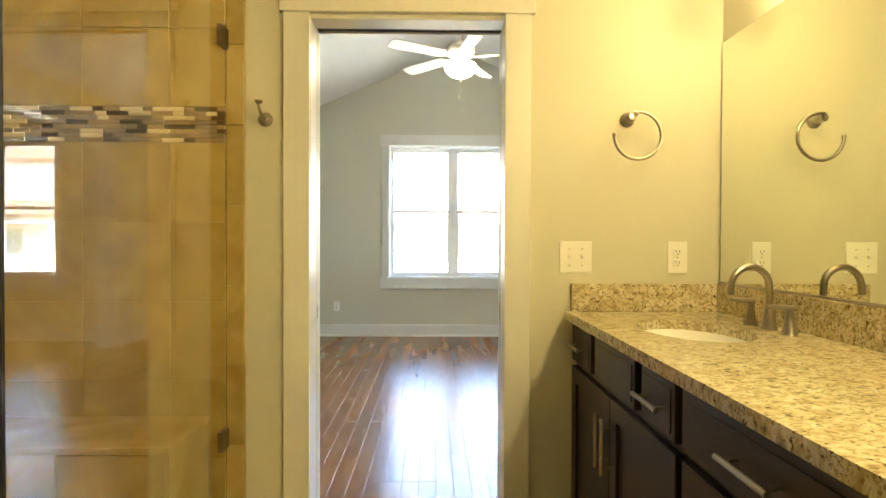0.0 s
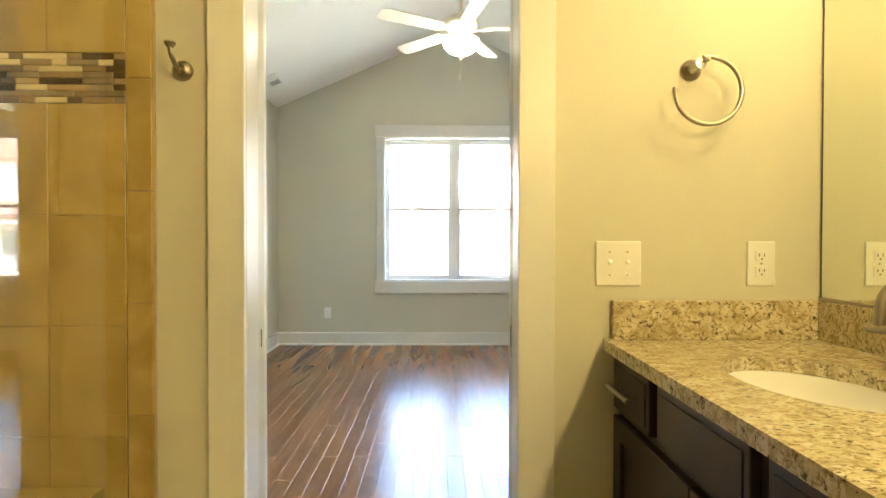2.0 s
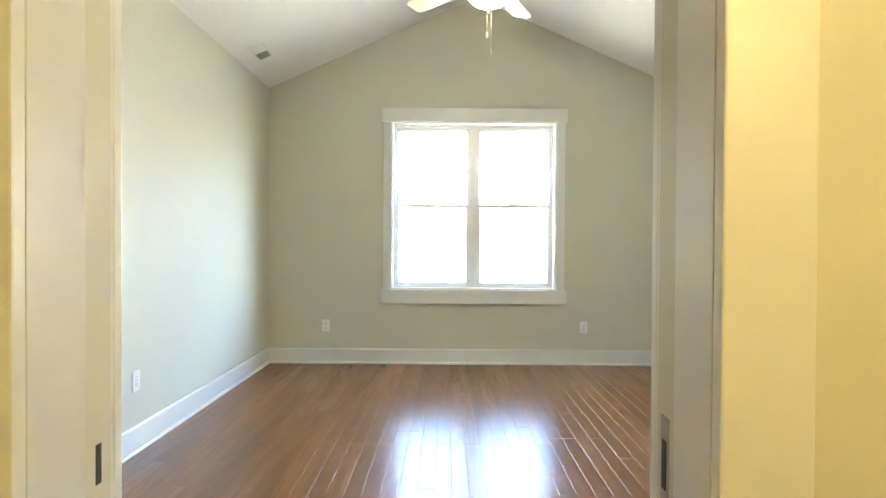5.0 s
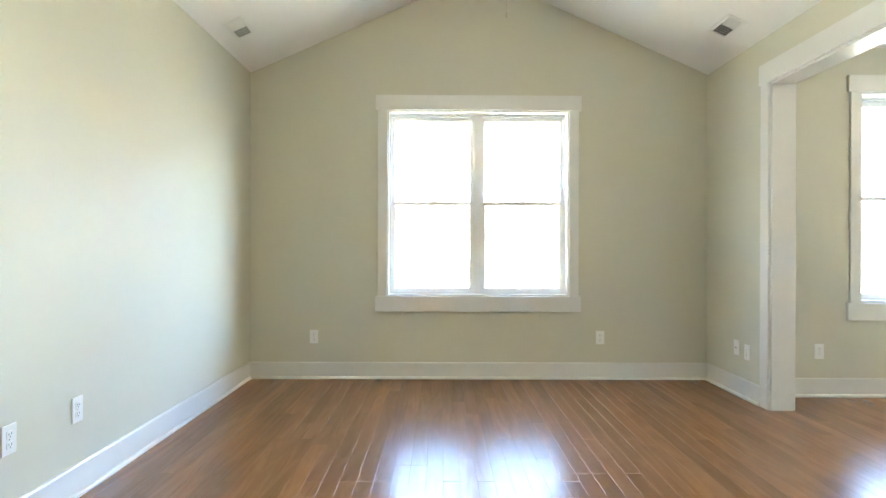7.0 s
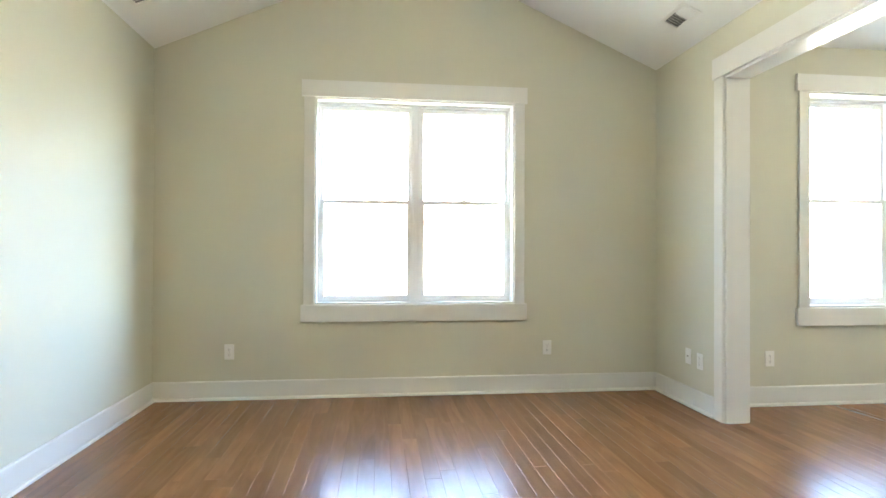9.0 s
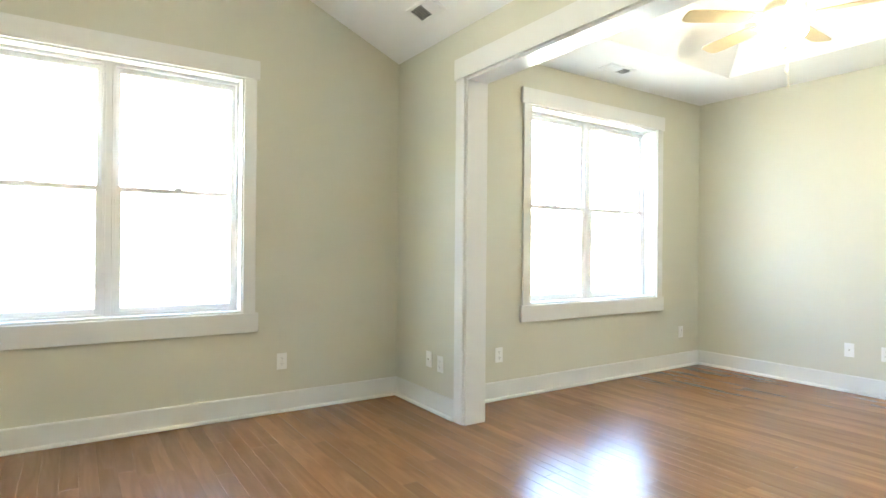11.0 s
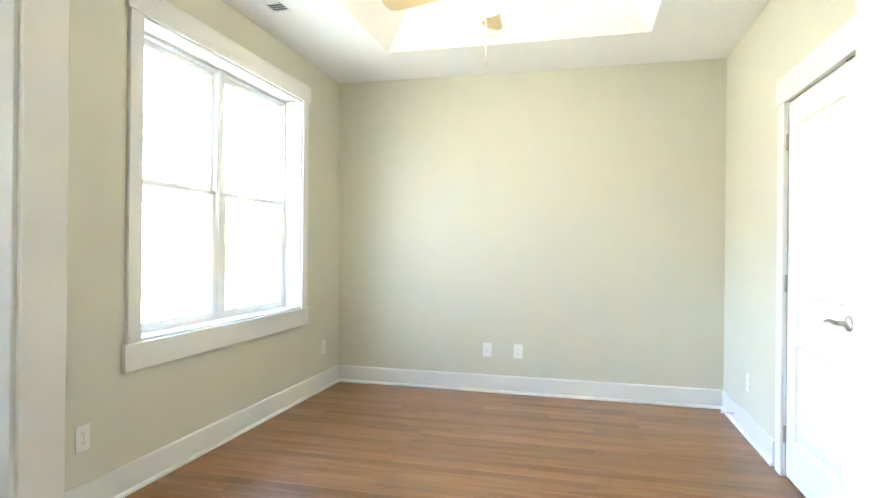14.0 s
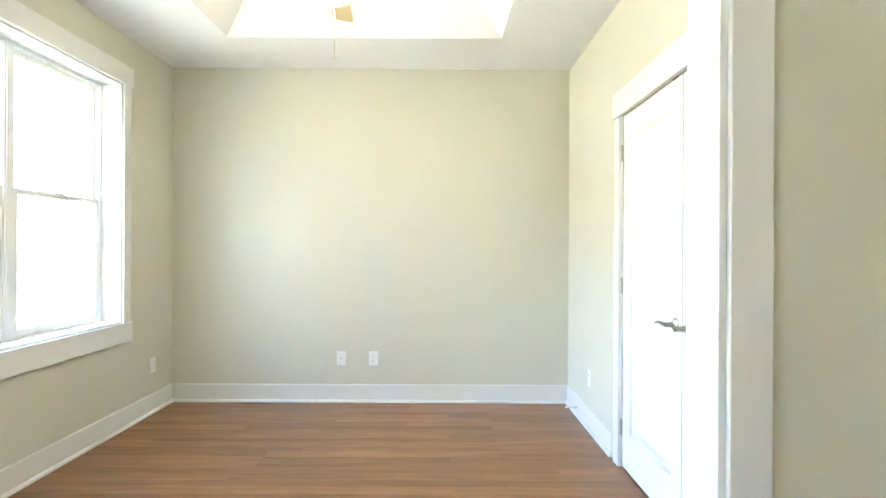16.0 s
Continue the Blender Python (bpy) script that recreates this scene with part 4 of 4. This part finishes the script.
xs = [-0.583, -0.778, -1.083, -1.388, BX0 + 0.012]
rows = [(0.0, 0.097), (0.0985, 0.377), (0.3785, 0.657), (0.6585, 0.938), (0.9395, 1.219), (1.2205, 1.501), (1.63, 1.905), (1.9065, 2.18), (2.1815, 2.46), (2.4615, 2.655)]
for z0, z1 in rows:
    for a, b in zip(xs, xs[1:]):
        piece("tile", b + 0.001, a - 0.001, z0, z1, 0.009, TILE, sw_root)
zz = [0.0, 0.145, 0.429, 0.713, 0.997, 1.281, 1.565, 1.849, 2.133, 2.417, 2.655]
for a, b in zip(zz, zz[1:]):
    piece("edge_tile", -0.580, -0.511, a + 0.001, b - 0.001, 0.012, TILE, sw_root)
rng = random.Random(4)
last = 0
for r in range(8):
    z0 = 1.503 + r * 0.01569
    x = -0.583
    while x > -1.59:
        ln = rng.choice((0.038, 0.058, 0.078, 0.078, 0.108)) if x < -0.583 else rng.choice((0.03, 0.05, 0.07))
        k = rng.choice([q for q in (0, 1, 2, 3, 1, 2, 3) if q != last])
        last = k
        piece("mosaic_tile", max(x - ln, BX0 + 0.012) + 0.0008, x - 0.0008, z0 + 0.0008, z0 + 0.0149, rng.choice((0.008, 0.009, 0.0095)), MOSAIC[k], sw_root)
        x -= ln

# ---- outdoors ----
structure("ground", boxes((-400, 400, 7.4, 900, -0.9, -0.6)), GRASS, "green lawn reaching the horizon", "ground")
# assumed paving, added near the windows as a reflector for ceilings and upper walls
structure("road", boxes((-200, 200, 8.6, 18.5, -0.6, -0.57)), CONCRETE, "pale concrete strip added to bounce sunlight onto the ceilings", "road")


def house(x, y):
    h = thing("house", pose(x, y, -0.6), "white sided house with porch and brown shingle roof", "house")
    part("wall", boxes((-5, 5, 2, 9, 0, 5.6)), SIDING, h)
    bm = bmesh.new()
    prism(bm, [(1.6, 5.5), (5.5, 8.6), (9.4, 5.5), (9.4, 5.7), (5.5, 8.85), (1.6, 5.7)], "x", -5.4, 5.4)
    part("roof", bm, ROOFING, h)
    bm = bmesh.new()
    prism(bm, [(-0.4, 2.75), (2.0, 3.6), (2.0, 3.72), (-0.4, 2.9)], "x", -5.2, 5.2)
    part("porch_roof", bm, ROOFING, h)
    part("porch_beam", boxes((-5, 5, -0.2, 0.0, 2.5, 2.75)), SIDING, h)
    part("porch_floor", boxes((-5, 5, -0.2, 2, 0, 0.35)), CONCRETE, h)
    for k in range(5):
        part("column", boxes((-4.9 + k * 2.4, -4.7 + k * 2.4, -0.2, 0.0, 0.35, 2.5), bevel=0.02), SIDING, h)
    for k in range(4):
        for z0, z1 in ((1.1, 2.3), (3.9, 5.1)):
            cx = -3.7 + k * 2.45
            w = part("window", boxes((cx - 0.55, cx + 0.55, 1.93, 2.0, z0 - 0.1, z1 + 0.1), bevel=0.01), SIDING, h)
            part("pane", boxes((cx - 0.45, cx - 0.02, 1.92, 1.935, z0, z1), (cx + 0.02, cx + 0.45, 1.92, 1.935, z0, z1)), PANE_FAR, w)
    return h


hs = house(2.0, 24.0)
# two unseen western copies, added so their sunlit fronts brighten the east walls
copy_thing(hs, pose(-8.8, 24.0, -0.6))
copy_thing(hs, pose(-20.0, 25.0, -0.6))
copy_thing(hs, pose(19.5, 25.0, -0.6))

rc = thing("rocking_chair", pose(16.6, 25.6, -0.25), "white wooden rocking chair on the porch", "rocking chair")
part("seat", boxes((-0.28, 0.28, -0.25, 0.25, 0.42, 0.45)), SIDING, rc)
for k in range(6):
    part("back_slat", boxes((-0.26 + k * 0.095, -0.21 + k * 0.095, 0.24, 0.27, 0.45, 1.15)), SIDING, rc)
for s in (-0.27, 0.27):
    for yy in (-0.22, 0.24):
        part("leg", boxes((s - 0.02, s + 0.02, yy - 0.02, yy + 0.02, 0.05, 0.65)), SIDING, rc)
    part("rocker", tube([(s, -0.45 + i * 0.09, 0.02 + 0.12 * ((i - 5) / 5) ** 2) for i in range(11)], 0.02, 6), SIDING, rc)
    part("armrest", boxes((s - 0.04, s + 0.04, -0.28, 0.28, 0.65, 0.68)), SIDING, rc)


def tree(x, y, h, seed):
    t = thing("tree", pose(x, y, -0.6), "leafy green street tree", "tree", "street trees")
    rnd = random.Random(seed)
    trunk = tube([(0, 0, 0), (0.05, 0, h * 0.3), (0.0, 0.08, h * 0.6), (0.05, 0, h * 0.9)], 0.1, 8, [0.2, 0.15, 0.1, 0.03])
    part("trunk", trunk, BARK, t)
    for k in range(6):
        a, z0 = rnd.random() * 6.28, h * (0.3 + 0.08 * k)
        r = h * 0.25
        part("limb", tube([(0, 0, z0), (r * 0.5 * math.cos(a), r * 0.5 * math.sin(a), z0 + r * 0.5), (r * math.cos(a), r * math.sin(a), z0 + r * 0.8)], 0.05, 6, [0.07, 0.045, 0.02]), BARK, t)
    verts, faces = [], []
    for k in range(2600):
        a, u, rr = rnd.random() * 6.28, rnd.random(), rnd.random() ** 0.4
        z0 = h * (0.35 + 0.65 * u)
        rad = h * 0.33 * math.sin(math.pi * (0.12 + 0.8 * u)) * rr * (0.75 + 0.35 * math.sin(3 * a + 5 * u))
        c = Vector((rad * math.cos(a), rad * math.sin(a), z0))
        d1, d2 = Vector((rnd.gauss(0, 1), rnd.gauss(0, 1), rnd.gauss(0, 1))).normalized() * 0.16, Vector((rnd.gauss(0, 1), rnd.gauss(0, 1), rnd.gauss(0, 1))).normalized() * 0.10
        b = len(verts)
        verts += [c - d1, c + d2, c + d1, c - d2]
        faces.append((b, b + 1, b + 2, b + 3))
    me = bpy.data.meshes.new("crown")
    me.from_pydata(verts, [], faces)
    me.materials.append(LEAF)
    cr = new("crown", me)
    cr.parent = t
    return t


# a belt of tall trees behind the houses, extended out of view to block low sky
shapes = [tree(12.8, 41.0, 13.5, 2), tree(19.0, 38.5, 12.0, 3)]
rng = random.Random(8)
for k in range(17):
    if k in (9, 10):
        continue
    copy_thing(shapes[k % 2], pose(-48 + k * 6.4 + rng.uniform(-1, 1), 39.5 + rng.uniform(-2, 2), -0.6, 0, 0, rng.uniform(0, 360)))

# ---- floor planks ----
PW = 0.083
cache = {}
rng = random.Random(11)


def plank(x0, x1, y0, y1, root):
    w, ln = round(x1 - x0, 4), round(y1 - y0, 3)
    key = (w, ln)
    if key not in cache:
        h = w / 2
        bm = bmesh.new()
        rings = [[bm.verts.new(p) for p in ((-h + i_, i_, z_), (h - i_, i_, z_), (h - i_, ln - i_, z_), (-h + i_, ln - i_, z_))]
                 for i_, z_ in ((0.0001, -0.016), (0.0001, -0.0006), (0.0018, 0.0))]
        for lo_, hi_ in zip(rings, rings[1:]):
            for k in range(4):
                bm.faces.new((lo_[k], lo_[(k + 1) % 4], hi_[(k + 1) % 4], hi_[k]))
        bm.faces.new(rings[-1])
        bm.faces.new(rings[0][::-1])
        cache[key] = mesh_of("plank", bm, FLOORWOOD)
    ob = new("plank", cache[key])
    ob.location = ((x0 + x1) / 2, y0, 0)
    ob.parent = root


FLOOR = bpy.data.objects["floor"]


def plank_rows(x0, x1, y0, y1):
    x = x0
    while x < x1 - 0.004:
        xe = min(x + PW, x1)
        y = y0
        ln = rng.choice((0.5, 0.8, 1.1, 1.4))
        while y < y1 - 0.001:
            e = y + ln
            if e > y1 - 0.25:
                e = y1
            plank(x, xe, y, e, FLOOR)
            y = e
            ln = rng.choice((0.9, 1.1, 1.4, 1.7))
        x = xe


plank_rows(X0, X1, Y0, Y1)
plank_rows(DX0, DX1, BY1 + 0.07, Y0 - 0.0005)
plank_rows(X1, RX0, OY0, OY1)
plank_rows(RX0, RX1, RY0 - 0.13, RY1)
